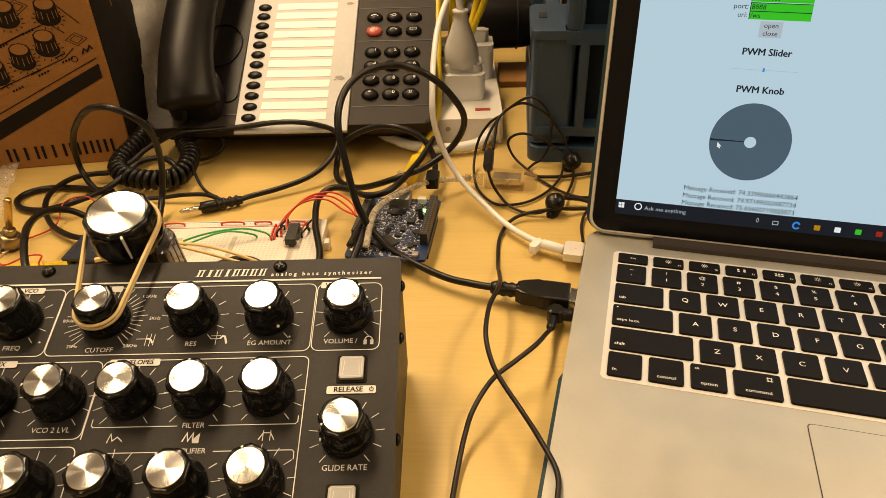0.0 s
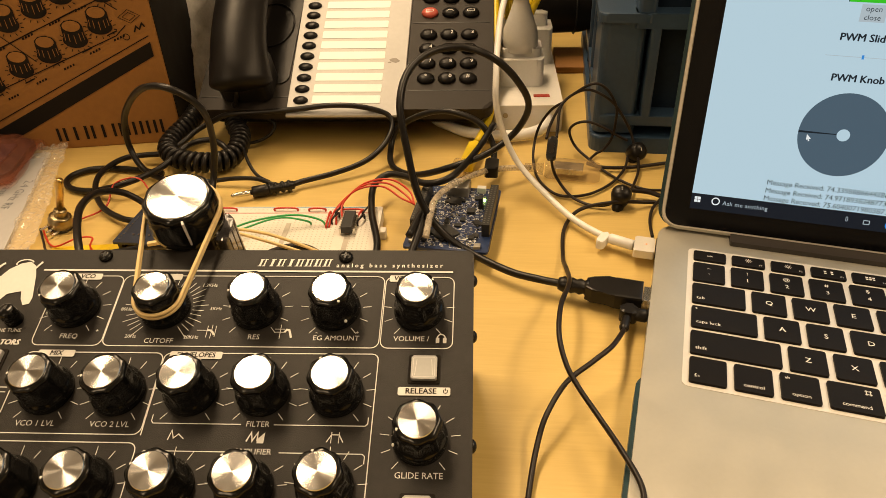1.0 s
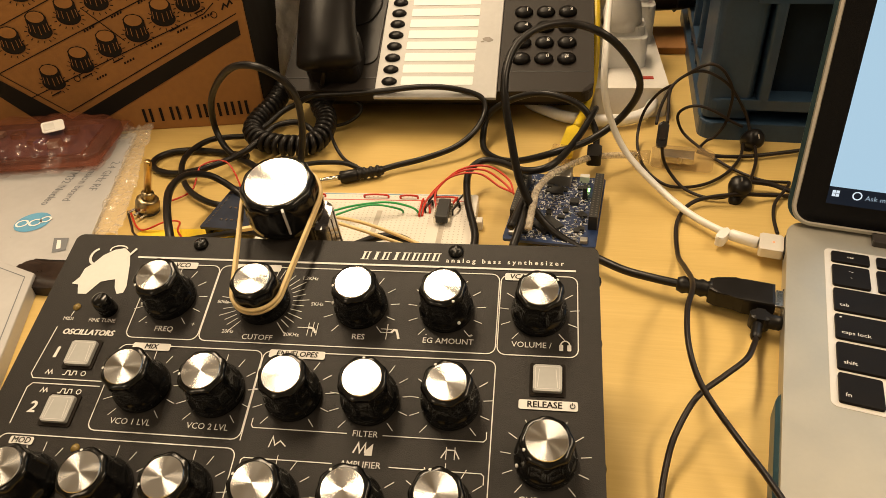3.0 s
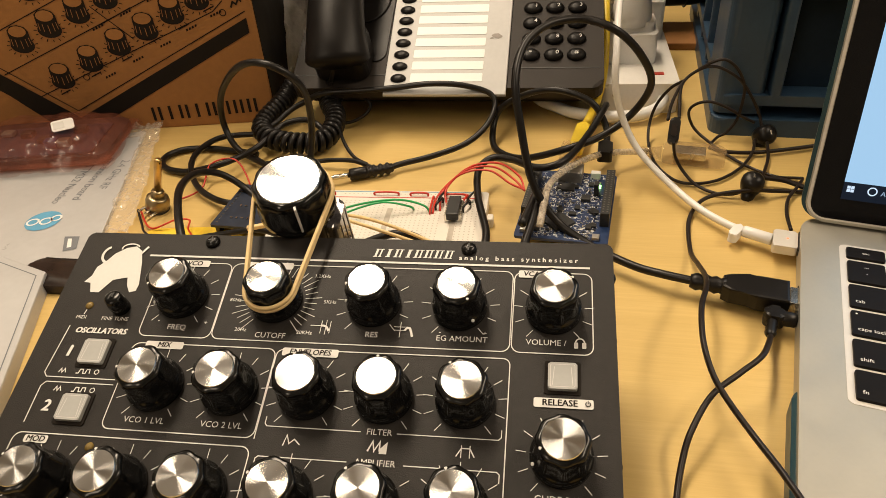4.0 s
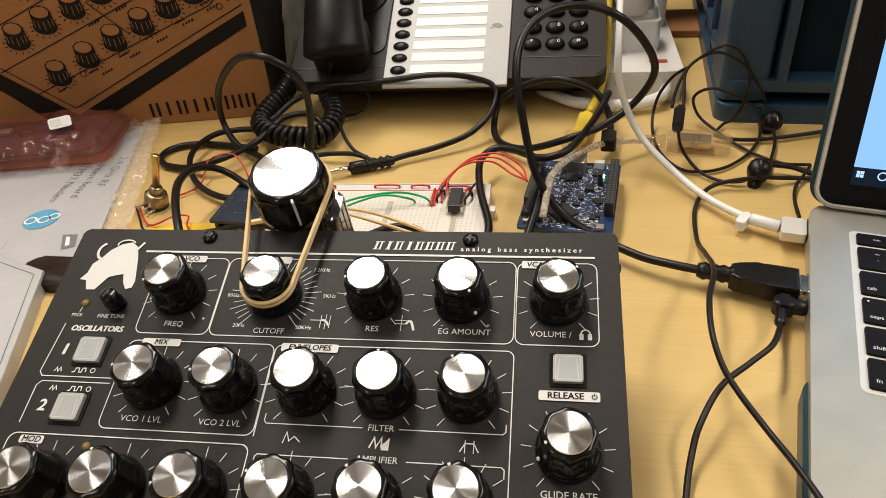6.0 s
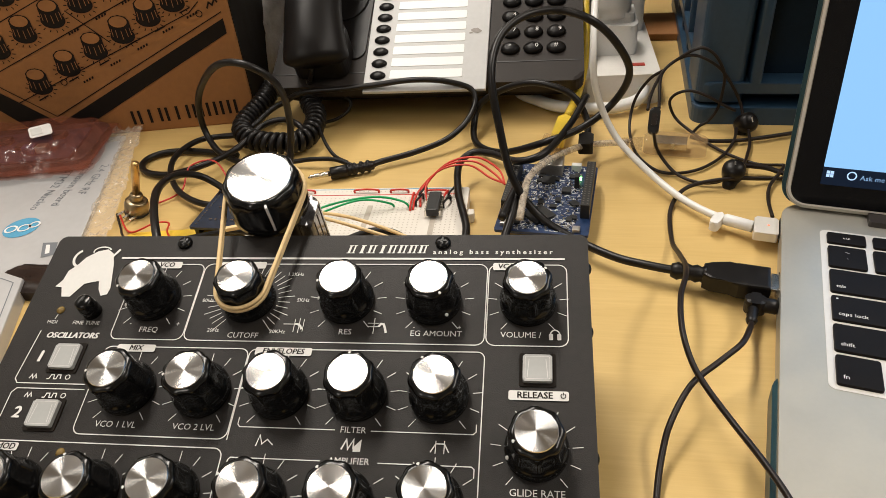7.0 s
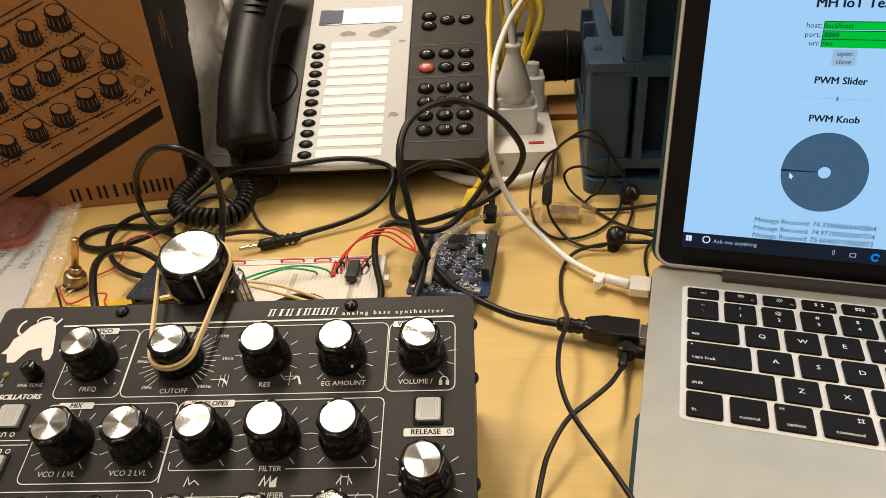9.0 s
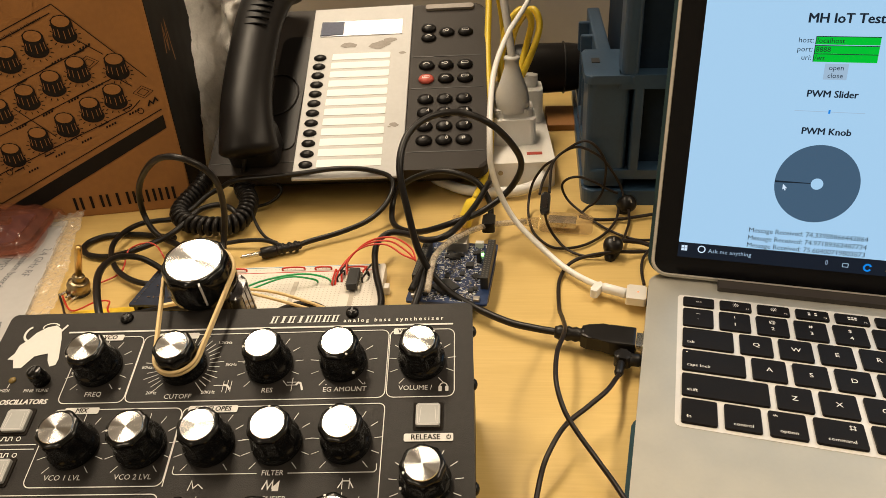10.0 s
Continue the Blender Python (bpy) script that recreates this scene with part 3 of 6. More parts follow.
for wx, wy in ((-92.5, -32.6), (-91.2, -39.8)):
    poly_sign(wx, wy, 1.0, [(-1.4, -0.8), (-0.7, 0.8), (0, -0.8), (0.7, 0.8), (1.4, -0.8)], 0.0004)
    poly_sign(wx + 8.5, wy, 1.0, [(-3, -0.8), (-2, -0.8), (-1.6, 0.8), (-0.4, 0.8), (-0.2, -0.8), (0.8, -0.8), (1.0, 0.8), (2.2, 0.8), (2.4, -0.8)], 0.0004)
    part("printed_sign", stroke(ellipse((wx + 13.6) / 1000, wy / 1000, 0.0009, 0.0009, 8), 0.0003, 0.0003, closed=True), PRINT, synth, m=FACE)
part("printed_sign", stroke(ellipse(0.0960, -0.0122, 0.0016, 0.0019, 10, -20, 200), 0.0005, 0.0003), PRINT, synth, m=FACE)
for hx in (0.0946, 0.0974):
    part("printed_sign", flat(rounded(hx - 0.0007, -0.0142, hx + 0.0007, -0.0118, 0.0003), 0.00035), PRINT, synth, m=FACE)

# leds, fine tune, buttons
for lx, ly in ((-0.0938, -0.0044), (-0.0702, -0.0602)):
    part("led", lathe([(0.0016, 0), (0.0016, 0.0004), (0.0008, 0.0010), (0.0002, 0.0012)], 14), LED_OFF, synth, m=P(lx, ly), smooth=True)
part("printed_line", stroke([(-0.0940, -0.0063), (-0.0944, -0.0085)], 0.0003, 0.0002), PRINT, synth, m=FACE)
ft = part("fine_tune_knob", lathe([(0.0036, 0), (0.0036, 0.0040), (0.0032, 0.0078), (0.0026, 0.0082)], 24), KNOB, synth, m=P(-0.0800, -0.0050), smooth=True)
part("pointer_dot", box(0.0007, 0.0022, 0.0002, 0, 0.0012, 0.0081), CHIP, ft)
for bx, by in ((0.0900, -0.0256), (0.0900, -0.0790), (-0.0826, -0.0248), (-0.0818, -0.0470)):
    b = part("push_button", slab(0.0098, 0.0098, 0.0028, 0.0007, 0, 0, -0.0006, 0.0008), BUTTON, synth, "pale grey plastic push button", m=P(bx, by))
    part("button_edge", stroke([(-0.0034, -0.0036), (-0.0028, 0.0032)], 0.00022, 0.00215, bm=stroke([(0.0034, -0.0036), (0.0028, 0.0032)], 0.00022, 0.00215, bm=stroke(rounded(-0.0041, -0.0041, 0.0041, 0.0041, 0.0005), 0.00018, 0.00215, closed=True))), GREY_PL, b)
    part("button_surround", slab(0.0122, 0.0122, 0.0004, 0.0008, 0, 0, 0.0001), INK, b, "black recess round the button")


# ---- drive knob and band ----
BK = (-0.0196, 0.0462)                       # place on the panel's plane, behind the case
drive = thing("motor_knob", SYN @ FACE @ pose(BK[0], BK[1], 0.0030, 0, 2.0, 0), "large black knob with spun cap on a small motor", "motor")


def big_flute(a, i):
    return 1.0 - (0.023 * (1 + math.cos(10 * a)) if i >= 3 else 0)


bigk = part("knob_body", lathe([(0.0140, -0.002), (0.0162, -0.0015), (0.0162, 0.0020), (0.0160, 0.0030), (0.0156, 0.0120), (0.0153, 0.0144), (0.0145, 0.0154), (0.0131, 0.0156)], 100, big_flute), KNOB, drive, smooth=True)
part("cap", lathe([(0.0129, 0), (0.0129, 0.0005), (0.0126, 0.0009), (0.0001, 0.0009)], 64), SPUN, bigk, "spun aluminium cap", m=pose(0, 0, 0.0153))
part("pointer_line", box(0.0009, 0.0022, 0.0140, 0.0, -0.0151, 0.001), PRINT, bigk, m=pose(0, 0, 0, 0, 0, 22))
mot = part("motor_body", slab(0.024, 0.022, 0.030, 0.004, 0.000, 0.004, -0.034, 0.001), SMOKE, drive, "smoked plastic motor housing")
part("shaft", lathe([(0.003, -0.002), (0.003, 0.002)], 16), STEEL, mot)
part("stand", box(0.020, 0.016, 0.028, 0.003, 0.008, -0.060, 0.001), SMOKE, drive)
part("clear_wrap", slab(0.008, 0.016, 0.030, 0.003, 0.0135, 0.002, -0.037, 0.002), WRAP, drive, "dark glossy tape-wrapped side block")
for k in range(3):
    part("wrap_fold", box(0.0006, 0.0006, 0.026, 0.0175, -0.003 + 0.0045 * k, -0.035, 0.0002), WRAP, drive)

band = thing("rubber_band", SYN @ FACE, "tan rubber band stretched between two knobs", "rubber band")


def band_loop(r1, z1, r2, z2):
    c1, c2 = Vector((-0.0180, 0.0010)), Vector(BK)
    d = c2 - c1
    ang = math.atan2(d.y, d.x)
    off = math.acos((r1 - r2) / d.length)
    pts = []
    for i in range(17):
        a = ang + off + (2 * math.pi - 2 * off) * i / 16
        pts.append((c1.x + r1 * math.cos(a), c1.y + r1 * math.sin(a), z1))
    for i in range(17):
        a = ang - off + 2 * off * i / 16
        pts.append((c2.x + r2 * math.cos(a), c2.y + r2 * math.sin(a), z2))
    return [Vector(p) for p in pts]


part("strand", tube(band_loop(0.0096, 0.0100, 0.0164, 0.0100), 0.0008, 8, True), BAND, band, smooth=True)
part("strand", tube(band_loop(0.0097, 0.0082, 0.0164, 0.0084), 0.0008, 8, True), BAND, band, smooth=True)


# ---- laptop ----
LW, LD, DECK = 0.314, 0.219, 0.0140
laptop = thing("laptop", Matrix(), "open silver aluminium laptop with black keys and a lit screen", "laptop")
part("base", slab(LW, LD, 0.0105, 0.011, LW / 2 - 0.0005, LD / 2 - 0.004, DECK - 0.0105, 0.0008, 8), ALU, laptop)
part("bottom_shell", slab(LW + 0.0038, 0.108, 0.0095, 0.008, LW / 2 - 0.0005, 0.038, 0.0006, 0.001, 8), TEAL, laptop, "dark teal protective shell")
part("keyboard_well", slab(0.2805, 0.1085, 0.0002, 0.003, 0.0164 + 0.2805 / 2, 0.0846 + 0.1085 / 2, DECK), ALU_WHITE, laptop)
part("hinge_cover", slab(0.238, 0.0150, 0.0034, 0.001, LW / 2, 0.2085, DECK - 0.0005, 0.0010), HINGE, laptop, "dark plastic hinge cover")
part("trackpad", slab(0.105, 0.076, 0.0003, 0.002, LW / 2, 0.0385, DECK, 0.0001), ALU, laptop)
part("trackpad_seam", stroke(rounded(LW / 2 - 0.0527, 0.0003, LW / 2 + 0.0527, 0.0767, 0.002), 0.0004, DECK + 0.0001, closed=True), HINGE, laptop)
for name, py, w in (("charge_port", 0.1965, 0.016), ("usb_port", 0.1515, 0.013), ("audio_port", 0.1360, 0.006)):
    part(name, box(0.0006, w, 0.0045, -0.0006, py, 0.0060), CHIP, laptop)
KU = 0.01885
KEYMESH = {}


def key(x, y, w, h, legend=(), corner=False):
    k = (round(w, 5), round(h, 5))
    if k not in KEYMESH:
        bm = slab(w, h, 0.0013, 0.0012, 0, 0, 0, 0.00035, 4)
        KEYMESH[k] = bpy.data.meshes.new("key")
        bm.to_mesh(KEYMESH[k])
        KEYMESH[k].materials.append(KEY)
    ob = part("key", KEYMESH[k], None, laptop, m=pose(x, y, DECK + 0.0002))
    for text, lx, ly, size, al in legend:
        words(ob, text, lx, ly, 0.00136, size, PRINT, al, name="legend")
    return ob


GAPK = 0.0030
ROWS_K = [
    (0.1645, 0.0163, [("`~", 1)] + [(a, 1) for a in ("1!", "2@", "3#", "4$", "5%", "6^", "7&", "8*", "9(", "0)", "-_", "=+")] + [("delete", 1.5)]),
    (0.1457, 0.0163, [("tab", 1.5)] + [(a, 1) for a in "QWERTYUIOP[]\\"]),
    (0.1267, 0.0163, [("caps lock", 1.75)] + [(a, 1) for a in "ASDFGHJKL;'"] + [("return", 1.75)]),
    (0.1077, 0.0163, [("shift", 2.25)] + [(a, 1) for a in "ZXCVBNM,./"] + [("shift", 2.25)]),
    (0.0890, 0.0163, [("fn", 1), ("control", 1), ("option", 1), ("command", 1.25), ("", 5), ("command", 1.25), ("option", 1), ("", 1), ("", 1), ("", 1)]),
]
for y0, h, cells in ROWS_K:
    x = 0.0192
    for text, u in cells:
        w = u * KU - GAPK
        cx, cy = x + w / 2, y0 + h / 2 - 0.0022
        leg = []
        if len(text) == 2 and text not in ("fn",):
            leg = [(text[0], 0, -0.0026, 0.0027, "CENTER"), (text[1], 0, 0.0034, 0.0025, "CENTER")]
        elif len(text) == 1:
            leg = [(text, 0, 0, 0.0031, "CENTER")]
        elif text in ("control", "option", "command"):
            leg = [(text, 0, -0.0046, 0.0020, "CENTER")]
            if text == "option":
                leg.append(("alt", -0.0050, 0.0050, 0.0015, "CENTER"))
        elif text:
            leg = [(text, -w / 2 + 0.0022, -0.0042, 0.0021, "LEFT")]
        k = key(cx, cy, w, h, leg)
        if text == "command":
            part("legend", stroke([(0.0040, 0.0032), (0.0068, 0.0032)], 0.0004, 0.00136, bm=stroke([(0.0040, 0.0050), (0.0068, 0.0050)], 0.0004, 0.00136, bm=stroke([(0.0046, 0.0026), (0.0046, 0.0056)], 0.0004, 0.00136, bm=stroke([(0.0062, 0.0026), (0.0062, 0.0056)], 0.0004, 0.00136)))), PRINT, k)
        if text == "caps lock":
            part("indicator", flat(ellipse(-w / 2 + 0.0022, 0.0058, 0.0005, 0.0005, 8), 0.00137), PRINT, k)
        x += u * KU
step = 14.5 * KU / 14
for i in range(14):
    w, h = step - GAPK, 0.0086
    leg = [("esc", 0, 0, 0.0017, "CENTER")] if i == 0 else ([("F%d" % i, w / 2 - 0.0022, -0.0022, 0.0012, "CENTER")] if i < 13 else [])
    k = key(0.0192 + i * step + w / 2, 0.1814 + h / 2, w, h, leg)
    if 0 < i < 13:
        if i in (3, 4):
            g = bmesh.new()
            for gx, gy in ((-0.0016, 0.0011), (0.0, 0.0011), (0.0016, 0.0011), (-0.0016, -0.0005), (0.0, -0.0005), (0.0016, -0.0005)):
                if i == 4 or gx:
                    flat([(gx - 0.0006, gy - 0.0005), (gx + 0.0006, gy - 0.0005), (gx + 0.0006, gy + 0.0005), (gx - 0.0006, gy + 0.0005)], 0.00137, g)
        elif i in (7, 8, 9):
            g = bmesh.new()
            for gx in (-0.0010, 0.0006):
                flat([(gx - 0.0006, -0.0004), (gx + 0.0008, 0.0004), (gx - 0.0006, 0.0012)], 0.00137, g)
        else:
            g = stroke(ellipse(0, 0.0004, 0.0008, 0.0008, 8), 0.0003, 0.00136, closed=True)
        for j in range(8 if i in (1, 2, 5, 6) else 0):
            a = radians(45 * j)
            stroke([(0.0012 * math.cos(a), 0.0004 + 0.0012 * math.sin(a)), (0.0018 * math.cos(a), 0.0004 + 0.0018 * math.sin(a))], 0.0003, 0.00136, bm=g)
        part("legend", g, PRINT, k)

# lid: x to the right, y up the lid, z towards the user
LID_T = 104.0
LID = Matrix(((1, 0, 0, 0), (0, -math.cos(radians(LID_T)), -math.sin(radians(LID_T)), 0.2085), (0, math.sin(radians(LID_T)), -math.cos(radians(LID_T)), 0.0165), (0, 0, 0, 1)))
lid = part("lid", slab(LW, 0.2165, 0.0045, 0.010, LW / 2 - 0.0005, 0.1075, -0.0052, 0.0006, 8), ALU, laptop, "aluminium lid", m=LID)
part("lid_shell", slab(LW + 0.004, 0.2185, 0.0016, 0.011, LW / 2 - 0.0005, 0.1080, -0.0070, 0.0005, 8), TEAL, lid, "dark teal shell")
part("lid_rim", stroke(rounded(0.0004, 0.0015, LW - 0.0014, 0.2150, 0.0095, 8), 0.0014, -0.0004, 0.0003, closed=True), ALU_WHITE, lid)
part("bezel", slab(LW - 0.004, 0.2125, 0.0006, 0.008, LW / 2 - 0.0005, 0.1080, -0.0006, 0.0001, 8), BEZEL, lid, "black glass bezel")
part("display", flat(rounded(0.0140, 0.0217, 0.3000, 0.2005, 0.0002, 1), 0.0003), SCREEN, lid, "lit pale blue page")
part("task_bar", flat([(0.0140, 0.0128), (0.3000, 0.0128), (0.3000, 0.0217), (0.0140, 0.0217)], 0.0004), SCREEN_BAR, lid, "dark task bar")


def scr(text, x, y, size, material=SCREEN_INK, align="CENTER", **kw):
    words(lid, text, x, y, 0.0007, size, material, align, name="screen_text", **kw)
scr("MH IoT Test", 0.0822, 0.1472, 0.0047, weight=0.00022)
for lab, val, fy in (("host:", "localhost", 0.1363), ("port:", "8888", 0.1318), ("uri:", "/ws", 0.1276)):
    scr(lab, 0.0688, fy, 0.0026, align="RIGHT")
    part("field", flat([(0.0697, fy - 0.0020), (0.0997, fy - 0.0020), (0.0997, fy + 0.0020), (0.0697, fy + 0.0020)], 0.0005), SCREEN_GREEN, lid, "green text field")
    part("field_edge", stroke([(0.0697, fy - 0.0020), (0.0697, fy + 0.0020), (0.0997, fy + 0.0020)], 0.0004, 0.0006), SCREEN_INK, lid)
    scr(val, 0.0702, fy - 0.0001, 0.0025, align="LEFT")
part("button", flat([(0.0758, 0.1167), (0.0870, 0.1167), (0.0870, 0.1248), (0.0758, 0.1248)], 0.0005), SCREEN_GREY, lid, "pale grey button")
scr("open", 0.0814, 0.1227, 0.0025)
scr("close", 0.0814, 0.1187, 0.0025)
scr("PWM Slider", 0.0816, 0.1092, 0.0035, weight=0.00016)
part("slider_track", stroke([(0.0647, 0.1002), (0.0986, 0.1000)], 0.0003, 0.0005), SCREEN_GREY, lid)
part("slider_thumb", flat([(0.0811, 0.0992), (0.0821, 0.0992), (0.0821, 0.1012), (0.0811, 0.1012)], 0.0007), SCREEN_BLUE, lid)
scr("PWM Knob", 0.0817, 0.0896, 0.0035, weight=0.00016)
part("dial", flat(ellipse(0.0815, 0.0612, 0.0212, 0.0214, 64), 0.0005), SCREEN_DARK, lid, "slate grey dial")
part("dial_pointer", flat([(0.0604, 0.0608), (0.0604, 0.0619), (0.0790, 0.0616), (0.0790, 0.0612)], 0.0006), SCREEN_INK, lid, "black pointer")
part("dial_hub", flat(ellipse(0.0816, 0.0613, 0.0031, 0.0031, 24), 0.0007), SCREEN, lid)
part("mouse_pointer", flat([(0.0647, 0.0603), (0.0671, 0.0579), (0.0661, 0.0578), (0.0665, 0.0568), (0.0659, 0.0566), (0.0655, 0.0576), (0.0648, 0.0571)], 0.0008), SCREEN_WHITE, lid)
scr("Message Received: 74.33986866442864", 0.0811, 0.0325, 0.0027, spacing=0.98)
scr("Message Received: 74.97189362487734", 0.0811, 0.0280, 0.0027, spacing=0.98)
scr("Message Received: 75.60400719803873", 0.0811, 0.0237, 0.0027, spacing=0.98)
wl = bmesh.new()
for ix in (0, 1):
    for iy in (0, 1):
        flat([(0.0158 + ix * 0.0017, 0.0168 + iy * 0.0017), (0.0173 + ix * 0.0017, 0.0168 + iy * 0.0017), (0.0173 + ix * 0.0017, 0.0183 + iy * 0.0017), (0.0158 + ix * 0.0017, 0.0183 + iy * 0.0017)], 0.0006, wl)
part("task_icon", wl, SCREEN_WHITE, lid)
part("search_ring", stroke(ellipse(0.0270, 0.0184, 0.0019, 0.0019, 20), 0.0006, 0.0005, closed=True), SCREEN_WHITE, lid)
scr("Ask me anything", 0.0307, 0.0178, 0.0023, SCREEN_GREY, "LEFT", spacing=1.05)
part("task_icon", stroke(rounded(0.0927, 0.0165, 0.0936, 0.0188, 0.0004), 0.0003, 0.0005, closed=True), SCREEN_GREY, lid)
part("task_icon", stroke(rounded(0.1013, 0.0160, 0.1041, 0.0180, 0.0002), 0.0004, 0.0005, closed=True), SCREEN_GREY, lid)
part("task_icon", stroke(ellipse(0.1137, 0.0168, 0.0017, 0.0018, 14, 20, 330), 0.0010, 0.0005), SCREEN_BLUE, lid)
for ix, im in ((0.1245, YELTAPE), (0.1350, SCREEN_WHITE), (0.1455, SCREEN_GREEN), (0.1560, RED)):
    part("task_icon", flat(rounded(ix - 0.0016, 0.0152, ix + 0.0016, 0.0182, 0.0004), 0.0006), im, lid)


# ---- product box ----
BOX = pose(-0.3620, 0.2655, 0, 0, 0, 23)
BW, BD, BH = 0.265, 0.135, 0.205
carton = thing("product_box", BOX, "brown cardboard product box printed with a black drawing of a synthesizer", "box")
part("carton", box(BW, BD, BH, -BW / 2, BD / 2, 0, 0.0012), CARD, carton)
part("side_print", box(0.0006, BD - 0.004, BH - 0.003, 0.0002, BD / 2, 0.0015), CARD_BLACK, carton, "black printed side")
part("side_logo", stroke([(0.028, 0.118), (0.033, 0.138), (0.037, 0.118)], 0.0022, closed=False, bm=stroke([(0.037, 0.118), (0.042, 0.140), (0.048, 0.108)], 0.0022)), CARD, carton, "plain tan arched mark",
     m=Matrix(((0, 0, 1, 0.0006), (1, 0, 0, 0), (0, 1, 0, 0), (0, 0, 0, 1))))
FRONT = Matrix(((1, 0, 0, 0), (0, 0, -1, -0.0003), (0, 1, 0, 0), (0, 0, 0, 1)))   # print plane: x right, y up, z outward


def fprint(bm, material=INK, label="", name="box_print"):
    return part(name, bm, material, carton, label, m=FRONT)


fprint(flat([(-0.0055, 0.0685), (-0.0055, 0.0790), (-0.1460, 0.0130), (-0.1520, 0.0008), (-0.1435, 0.0008)], 0.0002), label="black diagonal band")
fprint(flat([(-0.1460, 0.0130), (-0.2620, 0.1070), (-0.2620, 0.0920), (-0.1925, 0.0340), (-0.1600, 0.0008), (-0.1520, 0.0008)], 0.0002), label="black diagonal band")


def squeeze(x, y):
    return -0.030 + (x + 0.030) * 0.925, y + 0.0022 - 0.02 * min(0, x + 0.058)


for i in range(8):
    bx, by = -0.0925 + i * 0.0104, 0.0066 + i * 0.0003
    nb = bmesh.new()
    for k in ((0.0030,) if i in (1, 3) else (0.0006, 0.0056)):
        flat([(bx + k, by), (bx + k + 0.0021, by), (bx + k + 0.0021, by + 0.0108), (bx + k, by + 0.0108)], 0.0002, nb)
    fprint(nb, name="name_bar")


def drawn_knob(x, y):
    bm = flat(ellipse(x, y - 0.0040, 0.0086, 0.0056, 18), 0.0002)
    flat([(x - 0.0074, y + 0.0052), (x - 0.0074, y - 0.0035), (x, y - 0.0068), (x + 0.0074, y - 0.0035), (x + 0.0074, y + 0.0052)], 0.00022, bm)
    flat(ellipse(x, y + 0.0056, 0.0076, 0.0050, 9), 0.00024, bm)
    for k in range(11):
        a = radians(-215 + 250 * k / 10)
        stroke([(x + 0.0092 * math.cos(a), y - 0.0046 + 0.0062 * math.sin(a)), (x + 0.0114 * math.cos(a), y - 0.0046 + 0.0080 * math.sin(a))], 0.0006, 0.0001, bm=bm)
    fprint(bm)
    top = flat(ellipse(x, y + 0.0060, 0.0062, 0.0039, 18), 0.0004)
    for k in (-0.0062, -0.0036, 0.0, 0.0036, 0.0062):
        stroke([(x + k, y + 0.0016 - 0.002 * (1 - abs(k) / 0.007)), (x + k * 1.05, y - 0.0064 + 0.0030 * abs(k) / 0.007)], 0.0004, 0.0003, bm=top)
    fprint(top, CARD)


for bx, by in [(-0.058, 0.149), (-0.082, 0.140), (-0.106, 0.130), (-0.131, 0.120), (-0.156, 0.110), (-0.057, 0.120), (-0.079, 0.111), (-0.102, 0.102), (-0.126, 0.093), (-0.151, 0.084), (-0.176, 0.074),
               (-0.035, 0.098), (-0.056, 0.0895), (-0.079, 0.079), (-0.1035, 0.069), (-0.129, 0.058), (-0.156, 0.046), (-0.027, 0.120)]:
    drawn_knob(*squeeze(bx - 0.0025, by - 0.0045))
lines = bmesh.new()
for pts in ([(-0.061, 0.166), (-0.006, 0.110)], [(-0.061, 0.166), (-0.200, 0.112)], [(-0.064, 0.160), (-0.200, 0.107)], 
            [(-0.042, 0.136), (-0.200, 0.076)], [(-0.019, 0.104), (-0.030, 0.112)], [(-0.030, 0.112), (-0.200, 0.048)],
            [(-0.016, 0.093), (-0.025, 0.086)], [(-0.025, 0.086), (-0.190, 0.026)], [(-0.085, 0.092), (-0.112, 0.081)], [(-0.048, 0.106), (-0.076, 0.095)],
            [(-0.067, 0.152), (-0.034, 0.129)], [(-0.115, 0.094), (-0.090, 0.070)]):
    stroke([squeeze(a - 0.0025, b - 0.0035) for a, b in pts], 0.0007, 0.0001, bm=lines)
stroke([(-0.0055, 0.0835), (-0.1460, 0.0185), (-0.1900, 0.0545), (-0.2400, 0.0950)], 0.0007, 0.0001, bm=lines)
for sx, sy in ((-0.0480, 0.1225), (-0.0155, 0.0975)):
    for k in (1.0, 0.6):
        stroke([(sx - 0.0075 * k, sy), (sx, sy - 0.0045 * k), (sx + 0.0075 * k, sy + 0.0005), (sx, sy + 0.0050 * k)], 0.0004, 0.0001, bm=lines, closed=True)
stroke(ellipse(-0.021, 0.0835, 0.0022, 0.0022, 12), 0.0006, 0.0001, bm=lines, closed=True)
stroke(ellipse(-0.131, 0.0440, 0.0022, 0.0022, 12), 0.0006, 0.0001, bm=lines, closed=True)
stroke([(-0.0145, 0.0865), (-0.0125, 0.0905), (-0.0105, 0.0885), (-0.0080, 0.0925), (-0.0065, 0.0900)], 0.0012, 0.0001, bm=lines)
fprint(lines)
for tx, ty in ((-0.052, 0.131), (-0.033, 0.1135), (-0.030, 0.087), (-0.0505, 0.0760), (-0.073, 0.068), (-0.097, 0.056), (-0.123, 0.046), (-0.150, 0.034), (-0.075, 0.123), (-0.098, 0.113), (-0.120, 0.104)):
    fprint(flat([(tx - 0.0040, ty - 0.0024), (tx + 0.0040, ty + 0.0008), (tx + 0.0040, ty + 0.0018), (tx - 0.0040, ty - 0.0014)], 0.0002), name="print_bar")
